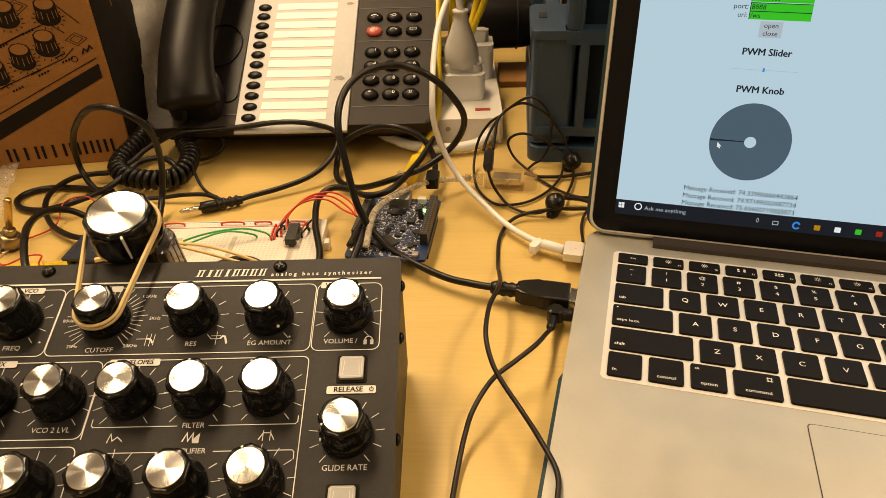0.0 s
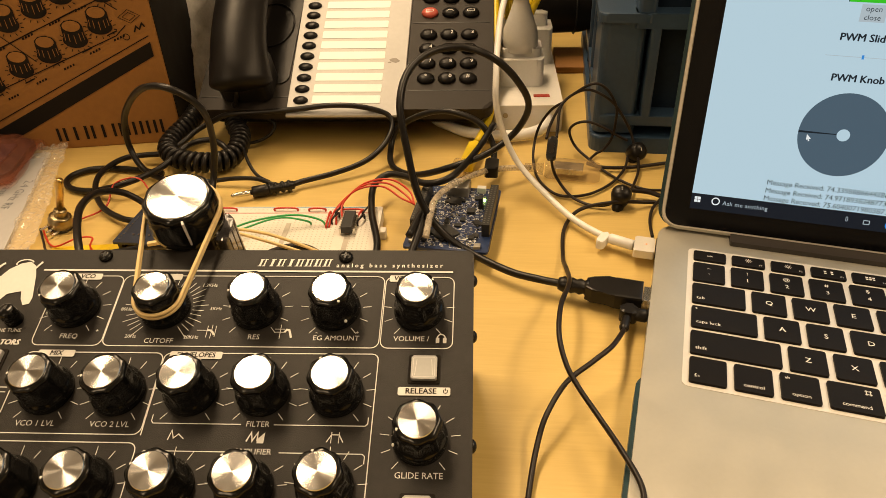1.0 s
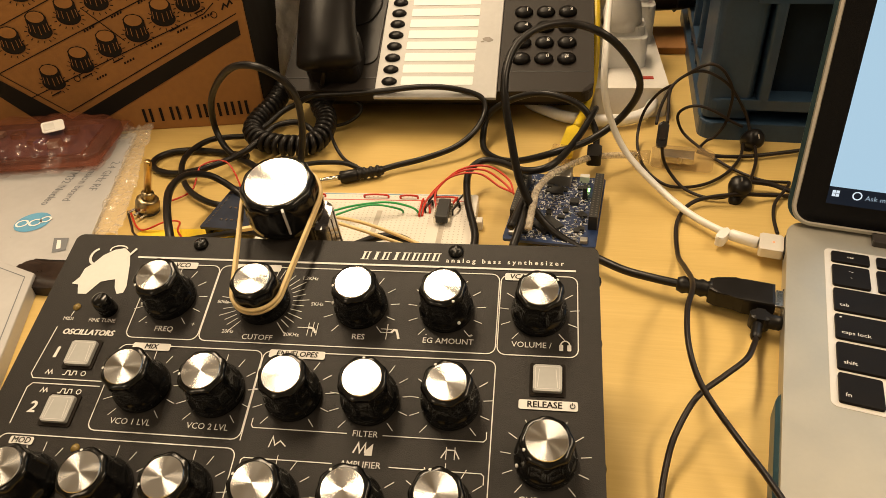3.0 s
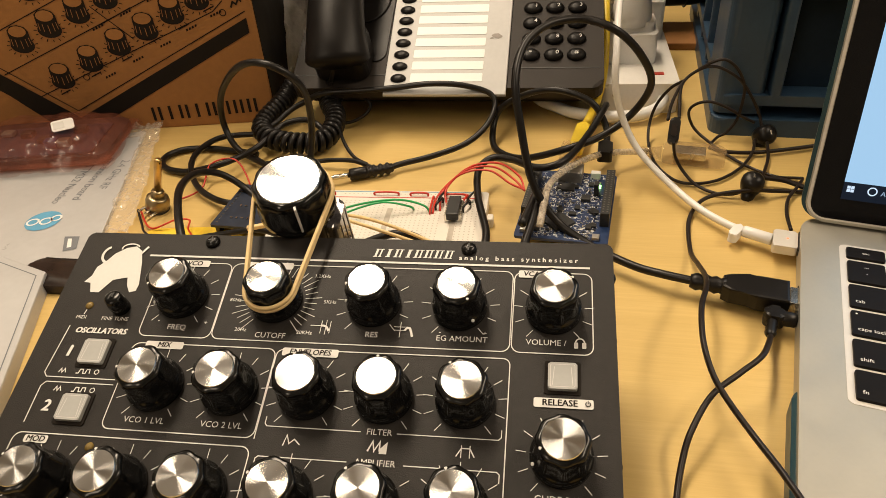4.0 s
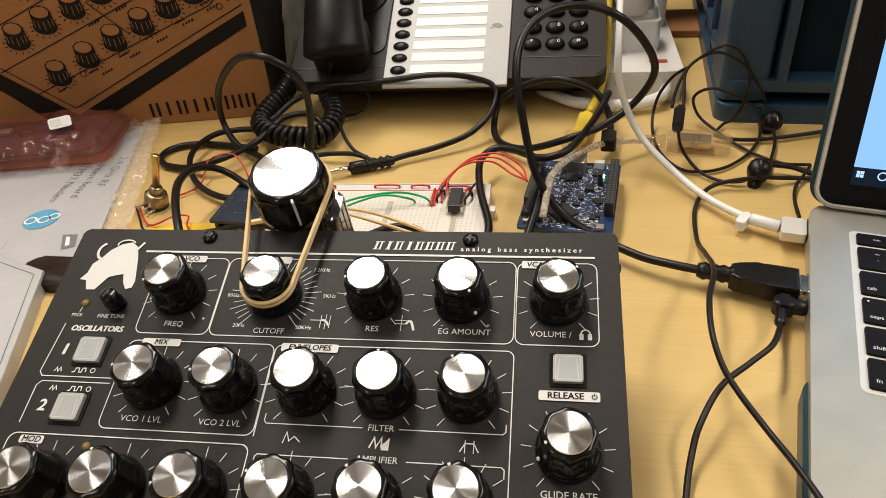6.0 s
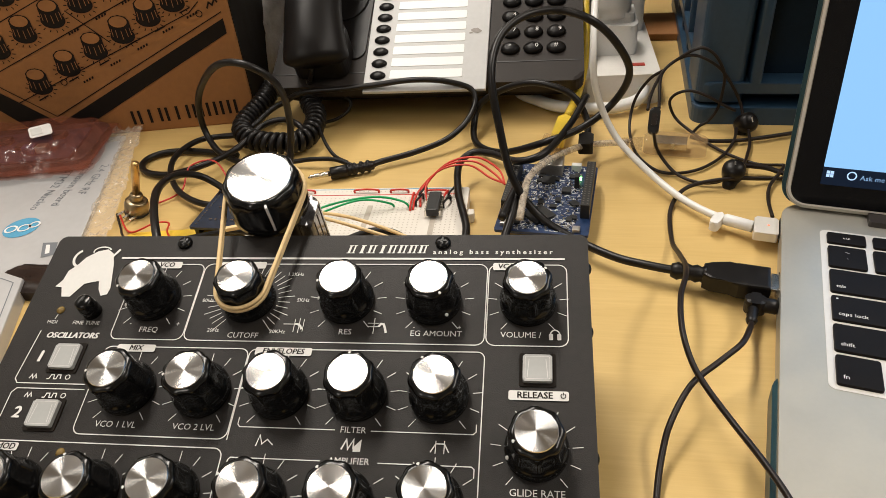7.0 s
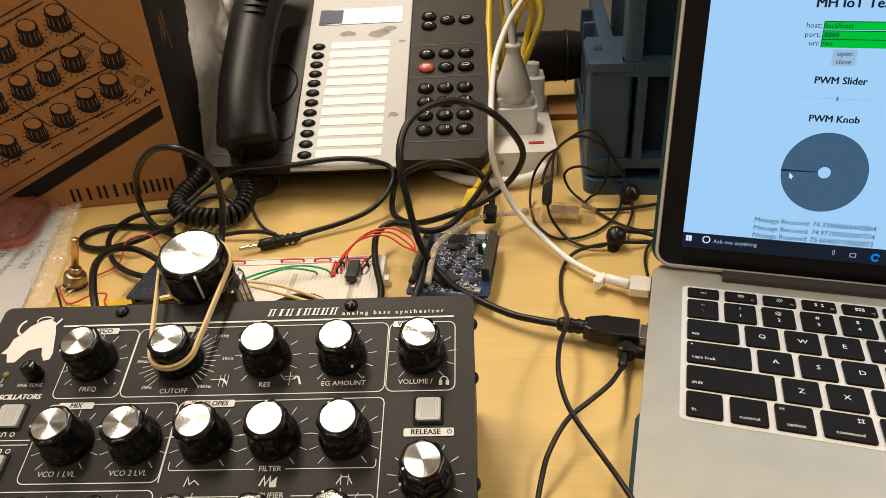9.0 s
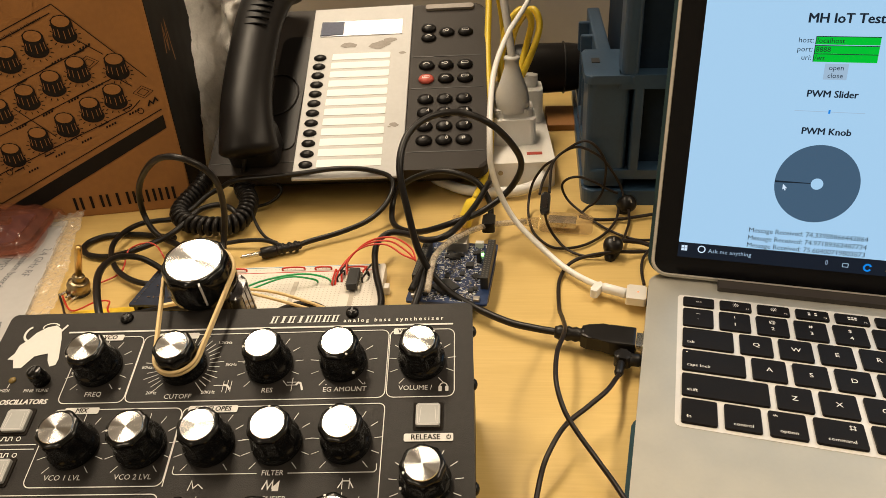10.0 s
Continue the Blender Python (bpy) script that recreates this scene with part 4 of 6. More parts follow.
for bx, by in [(-0.058, 0.149), (-0.082, 0.140), (-0.057, 0.120), (-0.079, 0.111), (-0.102, 0.102), (-0.126, 0.093), (-0.035, 0.098), (-0.056, 0.0895), (-0.079, 0.079), (-0.1035, 0.069), (-0.129, 0.058)]:
    tx, ty = squeeze(bx + 0.0095, by - 0.0185)
    row = bmesh.new()
    for k in range(4):
        ox, oy = -0.0042 + 0.0023 * k, -0.0010 + 0.0009 * k
        flat([(tx + ox, ty + oy), (tx + ox + 0.0014, ty + oy + 0.0005), (tx + ox + 0.0014, ty + oy + 0.0021), (tx + ox, ty + oy + 0.0016)], 0.0002, row)
    fprint(row, name="print_bar")
words(carton, "analog bass synthesizer", -0.0870, 0.1500, 0.0003, 0.0026, INK, rot=21, m=FRONT, name="box_lettering")
fprint(flat([(-0.098, 0.203), (-0.070, 0.203), (-0.072, 0.172)] + ellipse(-0.084, 0.166, 0.011, 0.009, 10, 0, -180) + [(-0.096, 0.174)], 0.0003), CARD, "cut-out hand hole flap", "hand_hole_flap")


# ---- bubble wrap roll between box and phone ----
def crumple(bm, amp, scale, seed=0.0):
    for v in bm.verts:
        p = v.co * scale + Vector((seed, seed * 2, 0))
        v.co += Vector((noise.noise(p), noise.noise(p + Vector((7, 0, 0))), noise.noise(p + Vector((0, 9, 0))))) * amp
    return bm


bw = bmesh.new()
bmesh.ops.create_grid(bw, x_segments=40, y_segments=70, size=0.5)
for v in bw.verts:
    u, w = v.co.x, v.co.y + 0.5
    v.co = Vector((u * (0.034 + 0.050 * w) + 0.006 * w, 0.012 * math.cos(u * 7) + 0.01 * math.sin(w * 5) + 0.10 * w, w * 0.25))
crumple(bw, 0.006, 45, 2.0)
crumple(bw, 0.0036, 150, 5.0)
wrap_roll = thing("bubble_wrap", pose(-0.3760, 0.3330, 0.002, 0, 0, 20), "crumpled translucent bubble wrap leaning beside the cardboard box", "bubble wrap")
part("sheet", bw, BUBBLE2, wrap_roll, smooth=True)

# ---- desk phone ----
PH_SL = 26.0
PH = pose(-0.3411, 0.2615, 0.0300, 0, 0, 14)
PHF = pose(0, 0, 0, PH_SL)
phone = thing("desk_phone", PH, "charcoal office desk phone with silver label panel and corded handset", "telephone")
PW, PL = 0.222, 0.197
part("body", slab(PW, PL, 0.011, 0.008, PW / 2, PL / 2, -0.011, 0.003, 5), PHONE, phone, m=PHF)
# Darker than the body to paint in the shade beneath its front edge.
part("lower_shell", slab(PW - 0.010, PL - 0.010, 0.012, 0.008, PW / 2, PL / 2 + 0.002, -0.0225, 0.001, 5), PHONE_DARK, phone, "lower shell, darkened for the shade under the body", m=PHF)
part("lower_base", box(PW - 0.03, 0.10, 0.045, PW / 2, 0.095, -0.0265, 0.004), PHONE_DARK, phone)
part("silver_panel", prism([(0.0700, -0.0075), (0.1560, -0.0075), (0.1564, 0.1965), (0.0655, 0.1945)], 0.0, 0.0022, 0.0006), PHONE_SILVER, phone, "worn silver label panel", m=PHF)
part("lcd_window", slab(0.0740, 0.0200, 0.0006, 0.001, 0.1110, 0.1660, 0.0022), LCD, phone, "reflective display window", m=PHF)
# Added patch: paints the window's left end as free of the lamp's reflection.
part("lcd_glare_free_part", slab(0.0195, 0.0170, 0.0003, 0.0005, 0.0850, 0.1660, 0.0029), LCD_NO_GLARE, phone, "dark blue end of the window, painted where the reflection stops", m=PHF)
for seam_y in (0.0882, 0.1271):
    part("seam", box(0.061, 0.0007, 0.0004, 0.1885, seam_y, -0.0001), CHIP, phone, m=PHF)
part("seam", box(0.061, 0.0007, 0.0004, 0.1885, 0.0180, -0.0001), CHIP, phone, m=PHF)
part("seam", box(0.070, 0.0007, 0.0004, 0.037, 0.120, -0.0001), CHIP, phone, m=PHF)
part("seam", box(0.070, 0.0007, 0.0004, 0.037, 0.012, -0.0001), CHIP, phone, m=PHF)
part("message_lamp", slab(0.044, 0.006, 0.003, 0.002, 0.190, 0.1915, -0.0005, 0.0008), PHONE_WORN, phone, "dull message lamp bar", m=PHF)
oval_me = bpy.data.meshes.new("line_key")
ob_bm = lathe([(0.0050, 0), (0.0050, 0.0012), (0.0042, 0.0022), (0.0015, 0.0026)], 20)
bmesh.ops.scale(ob_bm, vec=(1.12, 0.72, 1), verts=ob_bm.verts)
ob_bm.to_mesh(oval_me)
for pl in oval_me.polygons:
    pl.use_smooth = True
oval_me.materials.append(PHONE_DARK)
for i in range(12):
    ly = 0.0065 + i * 0.01105
    k = part("line_key", oval_me, None, phone, m=PHF @ pose(0.0795 - 0.0002 * i, ly, 0.0018))
    part("label_slot", slab(0.0510, 0.0076, 0.0005, 0.0008, 0.1135, ly + 0.001, 0.0020), LABEL, phone, "white paper line label", m=PHF)
for wx, wy, ws in ((0.1010, 0.1440, 0.006), (0.1290, 0.1430, 0.008), (0.1370, 0.1480, 0.006), (0.1500, 0.1310, 0.003), (0.1470, 0.046, 0.0034), (0.1430, 0.044, 0.0012)):
    pts = [(wx + ws * (0.5 + 0.6 * random.random()) * math.cos(a / 9 * 6.283) * 1.3, wy + ws * (0.35 + 0.5 * random.random()) * math.sin(a / 9 * 6.283)) for a in range(9)]
    part("worn_patch", flat(pts, 0.0024), PHONE_WORN, phone, m=PHF)


def phone_key(x, y, text="", material=None, wide=1.0):
    me = key_me if material is None else red_me
    k = part("phone_key", me, None, phone, m=PHF @ pose(x, y, -0.0004))
    if text:
        words(k, text, 0.0026 if text.isdigit() else 0, 0.0, 0.0040, 0.0034, PRINT, name="legend")
    return k


kb = lathe([(0.0062, 0), (0.0062, 0.0016), (0.0054, 0.0030), (0.0028, 0.0036), (0.0004, 0.0037)], 24)
bmesh.ops.scale(kb, vec=(1.08, 0.82, 1), verts=kb.verts)
key_me = bpy.data.meshes.new("phone_key")
kb.to_mesh(key_me)
for pl in key_me.polygons:
    pl.use_smooth = True
red_me = key_me.copy()
key_me.materials.append(PHONE_DARK)
red_me.materials.append(RED_BTN)
for r, texts in enumerate(("123", "456", "789", "*0#")):
    for c, tx in enumerate(texts):
        phone_key(0.1713 + c * 0.0159, 0.0745 - r * 0.0151, tx)
for c in range(3):
    phone_key(0.1712 + c * 0.0164, 0.1150)
    phone_key(0.1712 + c * 0.0164, 0.0985, material="red" if c == 0 else None)
    if c:
        phone_key(0.1715 + c * 0.0164, 0.1572)
phone_key(0.1716, 0.1630)
phone_key(0.1718, 0.1508)

def key_mark(x, y, kind):
    z = 0.00385
    if kind == 0:
        bm = stroke([(-0.0026, 0.0), (0.0, 0.0014), (0.0026, 0.0)], 0.0005, z)
    elif kind == 1:
        bm = stroke(ellipse(0, 0, 0.0016, 0.0013, 12), 0.0004, z, closed=True)
        stroke([(-0.0034, 0), (-0.0021, 0)], 0.0005, z, bm=bm)
    elif kind == 2:
        bm = stroke(rounded(-0.0028, -0.0011, 0.0028, 0.0011, 0.0004), 0.0004, z, closed=True)
    else:
        bm = stroke([(-0.0028, -0.0008), (-0.0010, 0.0008), (0.0010, 0.0008), (0.0028, -0.0008)], 0.0006, z)
    part("key_mark", bm, PRINT, phone, m=PHF @ pose(x, y, -0.0004))


for c in range(3):
    key_mark(0.1712 + c * 0.0164, 0.1150, (3, 1, 2)[c])
    key_mark(0.1712 + c * 0.0164, 0.0985, (2, 3, 2)[c])
for c in (1, 2):
    key_mark(0.1715 + c * 0.0164, 0.1572, c)
key_mark(0.1716, 0.1630, 0)
key_mark(0.1718, 0.1508, 3)

# handset lies along the left of the phone
hs = spline([(hx + 0.0035, hy, hz) for hx, hy, hz in ((0.038, 0.002, 0.020), (0.036, 0.015, 0.027), (0.032, 0.045, 0.034), (0.029, 0.090, 0.037), (0.028, 0.140, 0.037), (0.029, 0.180, 0.031), (0.0315, 0.205, 0.020))], 7)
hr = []
for i in range(len(hs)):
    t = i / (len(hs) - 1)
    hr.append(0.0235 - 0.0045 * math.sin(math.pi * t) + (-0.008 * (1 - t / 0.06) if t < 0.06 else 0))
handset = part("handset", tube(hs, 0.026, 24, flat=0.62, radii=hr), PHONE_DARK, phone, "black curved handset", m=PHF, smooth=True)
part("mouth_piece", slab(0.040, 0.032, 0.024, 0.008, 0.0385, 0.022, 0.002, 0.005), PHONE_DARK, handset)
for i in range(5):
    sy = 0.119 + i * 0.0082
    j = min(range(len(hs)), key=lambda q: abs(hs[q].y - sy))
    arc = [Vector((hs[j].x + 1.005 * hr[j] * math.cos(radians(a)), sy, hs[j].z + 0.0002 + 0.62 * 1.005 * hr[j] * math.sin(radians(a)))) for a in range(50, 146, 8)]
    part("grip_slot", tube(arc, 0.0009, 6), GRIP, handset, smooth=True)
# Thin dark slab that paints the handset's shadow on the body.
part("handset_shade", slab(0.026, 0.135, 0.0010, 0.008, 0.0540, 0.092, 0.0, 0.0004), PHONE_DARK, phone, "handset's shadow on the body, painted as a thin dark slab", m=PHF)
part("cradle_ring", tube([Vector((0.045 + 0.018 * math.cos(a / 24 * 6.283), 0.086 + 0.024 * math.sin(a / 24 * 6.283), 0.0018)) for a in range(24)], 0.0007, 6, True), PHONE_DARK, phone, "glossy ring on the cradle", m=PHF, smooth=True)


# ---- power strip and plugs ----
strip = thing("power_strip", pose(-0.0752, 0.3353, 0, 0, 0, 14.6), "cream plastic power strip with a red rocker switch", "power strip")
part("housing", slab(0.054, 0.182, 0.022, 0.005, -0.027, 0.109, 0, 0.003), STRIP_PL, strip)
part("switch", box(0.0125, 0.0046, 0.0012, -0.0156, 0.0362, 0.0215, 0.0004), RED_SW, strip, "red rocker switch")
part("end_screw", lathe([(0.002, 0), (0.002, 0.0006)], 12), STEEL, strip, m=pose(-0.044, 0.0178, 0.014, 90))
for sy in (0.072, 0.122, 0.172):
    for hx, hy, hw in ((-0.028, 0.012, 0.003), (-0.038, -0.008, 0.006), (-0.018, -0.008, 0.006)):
        part("socket_slot", box(hw, 0.003 if hw > 0.004 else 0.007, 0.0006, hx, sy + hy, 0.0218), CHIP, strip)
plug = thing("mains_plug", pose(-0.0752, 0.3353, 0, 0, 0, 14.6) @ pose(-0.032, 0.072, 0.022), "white and grey mains plug standing in the power strip", "plug", "plugs in the power strip")
part("plug_base", slab(0.038, 0.034, 0.022, 0.006, 0, 0, 0, 0.003), WHITE_PL, plug)
part("shoulder", slab(0.034, 0.026, 0.008, 0.006, 0, 0.002, 0.021, 0.003), GREY_PL, plug)
part("plug_body", lathe([(0.0145, 0.026), (0.0145, 0.034), (0.0132, 0.042), (0.0095, 0.052), (0.0062, 0.062), (0.0056, 0.068), (0.0066, 0.0685), (0.0066, 0.0705), (0.0040, 0.0712)], 24), GREY_PL, plug, "tapered grey plug body", smooth=True)
part("plug_cable", tube(spline([(0, 0, 0.070), (-0.003, 0.006, 0.095), (-0.008, 0.015, 0.130), (-0.012, 0.03, 0.18)]), 0.0032, 8), GREY_PL, plug, smooth=True)
plug2 = thing("mains_plug", pose(-0.0752, 0.3353, 0, 0, 0, 14.6) @ pose(-0.026, 0.122, 0.022), "plain white mains plug at the back of the power strip", "plug", "plugs in the power strip")
part("plug_base", slab(0.046, 0.034, 0.030, 0.006, 0, 0, 0, 0.003), WHITE_PL, plug2)
part("pin_cover", slab(0.014, 0.012, 0.010, 0.004, 0.012, 0.0, 0.030, 0.002), GREY_PL, plug2)
cable("strip_lead", [(-0.0900, 0.3520, 0.011), (-0.0930, 0.3380, 0.008), (-0.1100, 0.3260, 0.006), (-0.1380, 0.3210, 0.006), (-0.160, 0.328, 0.006), (-0.185, 0.350, 0.006), (-0.20, 0.42, 0.006)], 0.0042, WHITE_PL, "thick white power strip lead on the desk")
ad = thing("power_adapter", pose(-0.1150, 0.5230, 0.0222, 0, 0, 14.6), "black rounded power adapter lying across the end of the power strip", "power adapter")
cap_end = [(0.0110, -0.0480), (0.0190, -0.0460), (0.0235, -0.0400), (0.0245, -0.0250), (0.0235, 0.0150), (0.0205, 0.0330), (0.0150, 0.0440), (0.0070, 0.0500)]
part("casing", lathe(cap_end, 28), PHONE_DARK, ad, m=pose(0.005, 0, 0.0243, 0, 90, 0), smooth=True)
part("seam", tube([Vector((0.005 + 0.010, 0.0247 * math.cos(a / 24 * 6.283), 0.0243 + 0.0247 * math.sin(a / 24 * 6.283))) for a in range(24)], 0.0007, 6, True), CHIP, ad, smooth=True)
part("lead", tube(spline([(0.054, 0.0, 0.0243), (0.060, -0.010, 0.022), (0.058, -0.022, 0.006), (0.054, -0.030, -0.0190)]), 0.0032, 8), RUBBER, ad, smooth=True)
card = thing("cardboard_scrap", pose(-0.090, 0.505, 0, 0, 0, 12), "small brown cardboard piece behind the strip", "cardboard")
part("board", box(0.045, 0.055, 0.006, 0, 0, 0, 0.001), CARD, card)

# ---- blue crate ----
crate = thing("storage_crate", pose(-0.0555, 0.3245, 0, 0, 0, 9.5), "blue-grey plastic stacking crate with ribbed sides", "crate")
CW, CD, CH = 0.36, 0.26, 0.28
# Recess shade is put into this wall's darker colour.
part("inner_wall", box(CW - 0.048, CD - 0.03, CH - 0.005, CW / 2 + 0.010, CD / 2 + 0.004, 0.003), CRATE_SHADED, crate, "recessed side panel, its blue darkened for the shade")
part("foot_rim", slab(CW, CD, 0.012, 0.010, CW / 2, CD / 2, 0, 0.002), CRATE, crate)
part("lower_ledge", slab(CW - 0.004, CD - 0.004, 0.007, 0.010, CW / 2, CD / 2, 0.021, 0.002), CRATE, crate)
part("corner_block", slab(0.030, 0.060, 0.080, 0.006, 0.0165, 0.034, 0.014, 0.004), CRATE, crate)
part("corner_flange", slab(0.038, 0.070, 0.006, 0.007, 0.0175, 0.036, 0.094, 0.0015), CRATE, crate)
part("flange_slot", box(0.006, 0.012, 0.0006, 0.008, 0.040, 0.0998), CHIP, crate)
part("corner_post", slab(0.012, 0.030, CH - 0.10, 0.004, 0.0300, 0.018, 0.100, 0.002), CRATE, crate)
part("middle_rail", slab(CW - 0.03, 0.016, 0.010, 0.002, CW / 2 + 0.008, 0.010, 0.090, 0.002), CRATE, crate)
part("post_lower", slab(0.007, 0.024, 0.066, 0.002, 0.0370, 0.014, 0.026, 0.0015), CRATE, crate)
part("side_wall", box(0.012, CD - 0.08, 0.080, 0.018, CD / 2 + 0.03, 0.014, 0.002), CRATE, crate)
part("top_rim", slab(CW - 0.018, CD + 0.012, 0.014, 0.010, CW / 2 + 0.015, CD / 2, CH - 0.014, 0.003), CRATE, crate)
for ry in (0.10, 0.15, 0.20):
    part("side_rib", box(0.012, 0.006, 0.078, 0.008, ry, 0.014, 0.0015), CRATE, crate)
for rx in (0.125, 0.215, 0.305):
    part("front_rib", box(0.008, 0.016, CH - 0.04, rx, 0.012, 0.020, 0.0015), CRATE, crate)

# ---- breadboard ----
BB = pose(-0.1680, 0.1785, 0, 0, 0, 15)
bread = thing("breadboard", BB, "white solderless breadboard with red, green and black jumper wires", "breadboard")
BBW, BBD = 0.128, 0.056


def bbx(x):
    return x - 0.0525


part("block", slab(BBW - 0.006, BBD + 0.0045, 0.0085, 0.0015, bbx(-0.003), -0.00975, 0, 0.0006), BREAD, bread)
part("centre_channel", box(0.003, BBD - 0.004, 0.0003, bbx(0.040), -0.012, 0.0084), GROOVE, bread)
for gx in (-0.033, 0.002):
    part("centre_channel", box(0.0030, BBD * 0.6, 0.0003, bbx(gx), -0.016, 0.0086), GROOVE, bread)
hl = bmesh.new()
for ix in range(44):
    for iy in range(22):
        hx, hy = bbx(-0.0600 + ix * 0.00262), 0.0165 - iy * 0.00254
        if iy in (1, 2) or ix in (10, 11, 23, 24, 36, 37):
            continue
        flat([(hx - 0.00036, hy - 0.00036), (hx + 0.00036, hy - 0.00036), (hx + 0.00036, hy + 0.00036), (hx - 0.00036, hy + 0.00036)], 0.0087, hl)
tagged(part("contact_grid", hl, HOLE, bread), kind="stuff")
part("rail_line", box(BBW - 0.014, 0.0005, 0.0002, bbx(-0.003), 0.0128, 0.0085), RED, bread, "red rail line")
part("rail_line", box(BBW - 0.014, 0.0004, 0.0002, bbx(-0.003), 0.0192, 0.0085), LEAFBLUE, bread, "blue rail line")
part("end_tab", box(0.004, 0.006, 0.006, bbx(BBW / 2 - 0.004), -0.002, 0, 0.001), BREAD, bread)
chip = part("chip", box(0.0068, 0.0190, 0.0045, bbx(0.040), -0.004, 0.0105, 0.0004), CHIP, bread, "black chip")
pin_me = bpy.data.meshes.new("chip_pin")
box(0.0014, 0.0007, 0.0035, 0, 0, 0.0085).to_mesh(pin_me)
pin_me.materials.append(PIN)
for i in range(7):
    for sx in (-0.0041, 0.0041):
        part("chip_pin", pin_me, None, chip, m=pose(bbx(0.040) + sx, -0.0116 + i * 0.00254, 0.0008))


def wire(pts, material, label, parent=bread, r=0.00065):
    part("jumper_wire", tube(spline(pts, 6), r, 6), material, parent, label, smooth=True)


for jx, jy, ln, dx in ((-0.047, 0.0155, 0.000, 0.012), (-0.010, 0.0155, 0.000, 0.014), (0.012, 0.0150, 0.000, 0.010), (0.026, -0.004, 0.016, 0.0), (0.044, 0.006, 0.008, 0.002), (-0.060, 0.004, 0.008, 0.0), (0.033, 0.0140, 0.0, 0.012)):
    wire([(bbx(jx), jy, 0.0080), (bbx(jx), jy, 0.0102), (bbx(jx + dx / 2), jy + ln / 2, 0.0108), (bbx(jx + dx), jy + ln, 0.0102), (bbx(jx + dx), jy + ln, 0.0080)], RED, "short red jumper")
for jx, jy in ((0.029, 0.000), (0.045, -0.002), (-0.052, 0.004), (0.030, 0.008), (0.047, 0.008)):
    wire([(bbx(jx), jy, 0.0080), (bbx(jx), jy, 0.0115), (bbx(jx + 0.002), jy + 0.004, 0.0125), (bbx(jx + 0.003), jy + 0.008, 0.0115), (bbx(jx + 0.003), jy + 0.008, 0.008)], RUBBER, "short black jumper")
wire([(bbx(-0.046), -0.030, 0.0085), (bbx(-0.036), -0.020, 0.013), (bbx(-0.018), -0.009, 0.016), (bbx(0.006), -0.003, 0.017), (bbx(0.022), -0.002, 0.013), (bbx(0.026), -0.003, 0.008)], GREEN, "long green jumper")
wire([(bbx(-0.034), -0.036, 0.0085), (bbx(-0.030), -0.022, 0.013), (bbx(-0.016), -0.011, 0.015), (bbx(0.000), -0.006, 0.017), (bbx(0.014), -0.002, 0.012), (bbx(0.016), 0.000, 0.008)], GREEN, "long green jumper")
loom = thing("red_jumper_loom", Matrix(), "bundle of long red jumper wires from breadboard to circuit board", "wires")
for k in range(3):
    o, h = 0.0021 * k, 0.0016 * k - 0.007
    part("jumper_wire", tube(spline([(-0.191 + 0.003 * k, 0.168 + 0.004 * k, 0.009), (-0.194 + 0.002 * k, 0.184 + 0.002 * k, 0.018 + h), (-0.184 + o, 0.196 + o, 0.027 + h), (-0.168 + o, 0.200 + o, 0.030 + h), (-0.154 + o, 0.196 + o, 0.026 + h), (-0.145 + 0.4 * o, 0.192 - 0.4 * o, 0.019)], 6), 0.00065, 6), RED, loom, smooth=True)

# ---- circuit board ----
NUC = pose(-0.1197, 0.1960, 0, 0, 0, 7.3) @ Matrix.Diagonal((0.93, 0.94, 1, 1))
board = thing("microcontroller_board", NUC, "blue microcontroller board with chips, headers and a lit green led", "circuit board")
part("board", slab(0.053, 0.076, 0.0016, 0.002, 0, 0, 0.0095, 0.0002), PCB, board)
for sx in (-0.0225, 0.0230):
    part("pin_header", box(0.0052, 0.050, 0.0085, sx, 0.004, 0.0110, 0.0003), CHIP, board, "black pin header")
    part("pin_block", box(0.0045, 0.048, 0.0095, sx, 0.004, 0.0, 0.0003), CHIP, board)
hh = bmesh.new()
for sx in (-0.0225, 0.0230):
    for k in range(19):
        for dx in (-0.0012, 0.0012):
            flat([(sx + dx - 0.0005, -0.019 + k * 0.00254 - 0.0005), (sx + dx + 0.0005, -0.019 + k * 0.00254 - 0.0005), (sx + dx + 0.0005, -0.019 + k * 0.00254 + 0.0005), (sx + dx - 0.0005, -0.019 + k * 0.00254 + 0.0005)], 0.0197, hh)
tagged(part("header_grid", hh, HEADER_HOLE, board), kind="stuff")
part("main_chip", slab(0.0140, 0.0140, 0.0015, 0.0003, 0, 0, 0.0111, 0.0002), CHIP, board, "square black chip", m=pose(-0.003, -0.021, 0, 0, 0, 45))
part("second_chip", slab(0.0080, 0.0080, 0.0013, 0.0003, -0.002, 0.018, 0.0111, 0.0002), CHIP, board, "square black chip")
part("usb_socket", box(0.0150, 0.0130, 0.0070, -0.002, 0.0310, 0.0111, 0.0005), SOCKET, board, "dull metal socket")
part("switch_block", box(0.0060, 0.0040, 0.0040, 0.0135, 0.0330, 0.0111, 0.0004), GREY_PL, board, "pale component block")
for cx, cy in ((-0.0215, -0.0320), (0.0195, -0.0340)):
    part("push_switch", box(0.0042, 0.0042, 0.0022, cx, cy, 0.0111, 0.0003), SOCKET, board, "small metal push switch")
part("reset_button", box(0.0055, 0.0055, 0.0022, 0.010, 0.006, 0.0111, 0.0003), CHIP, board)
part("jumper_cap", box(0.0028, 0.0052, 0.0075, 0.0155, 0.0135, 0.0111, 0.0003), CHIP, board)
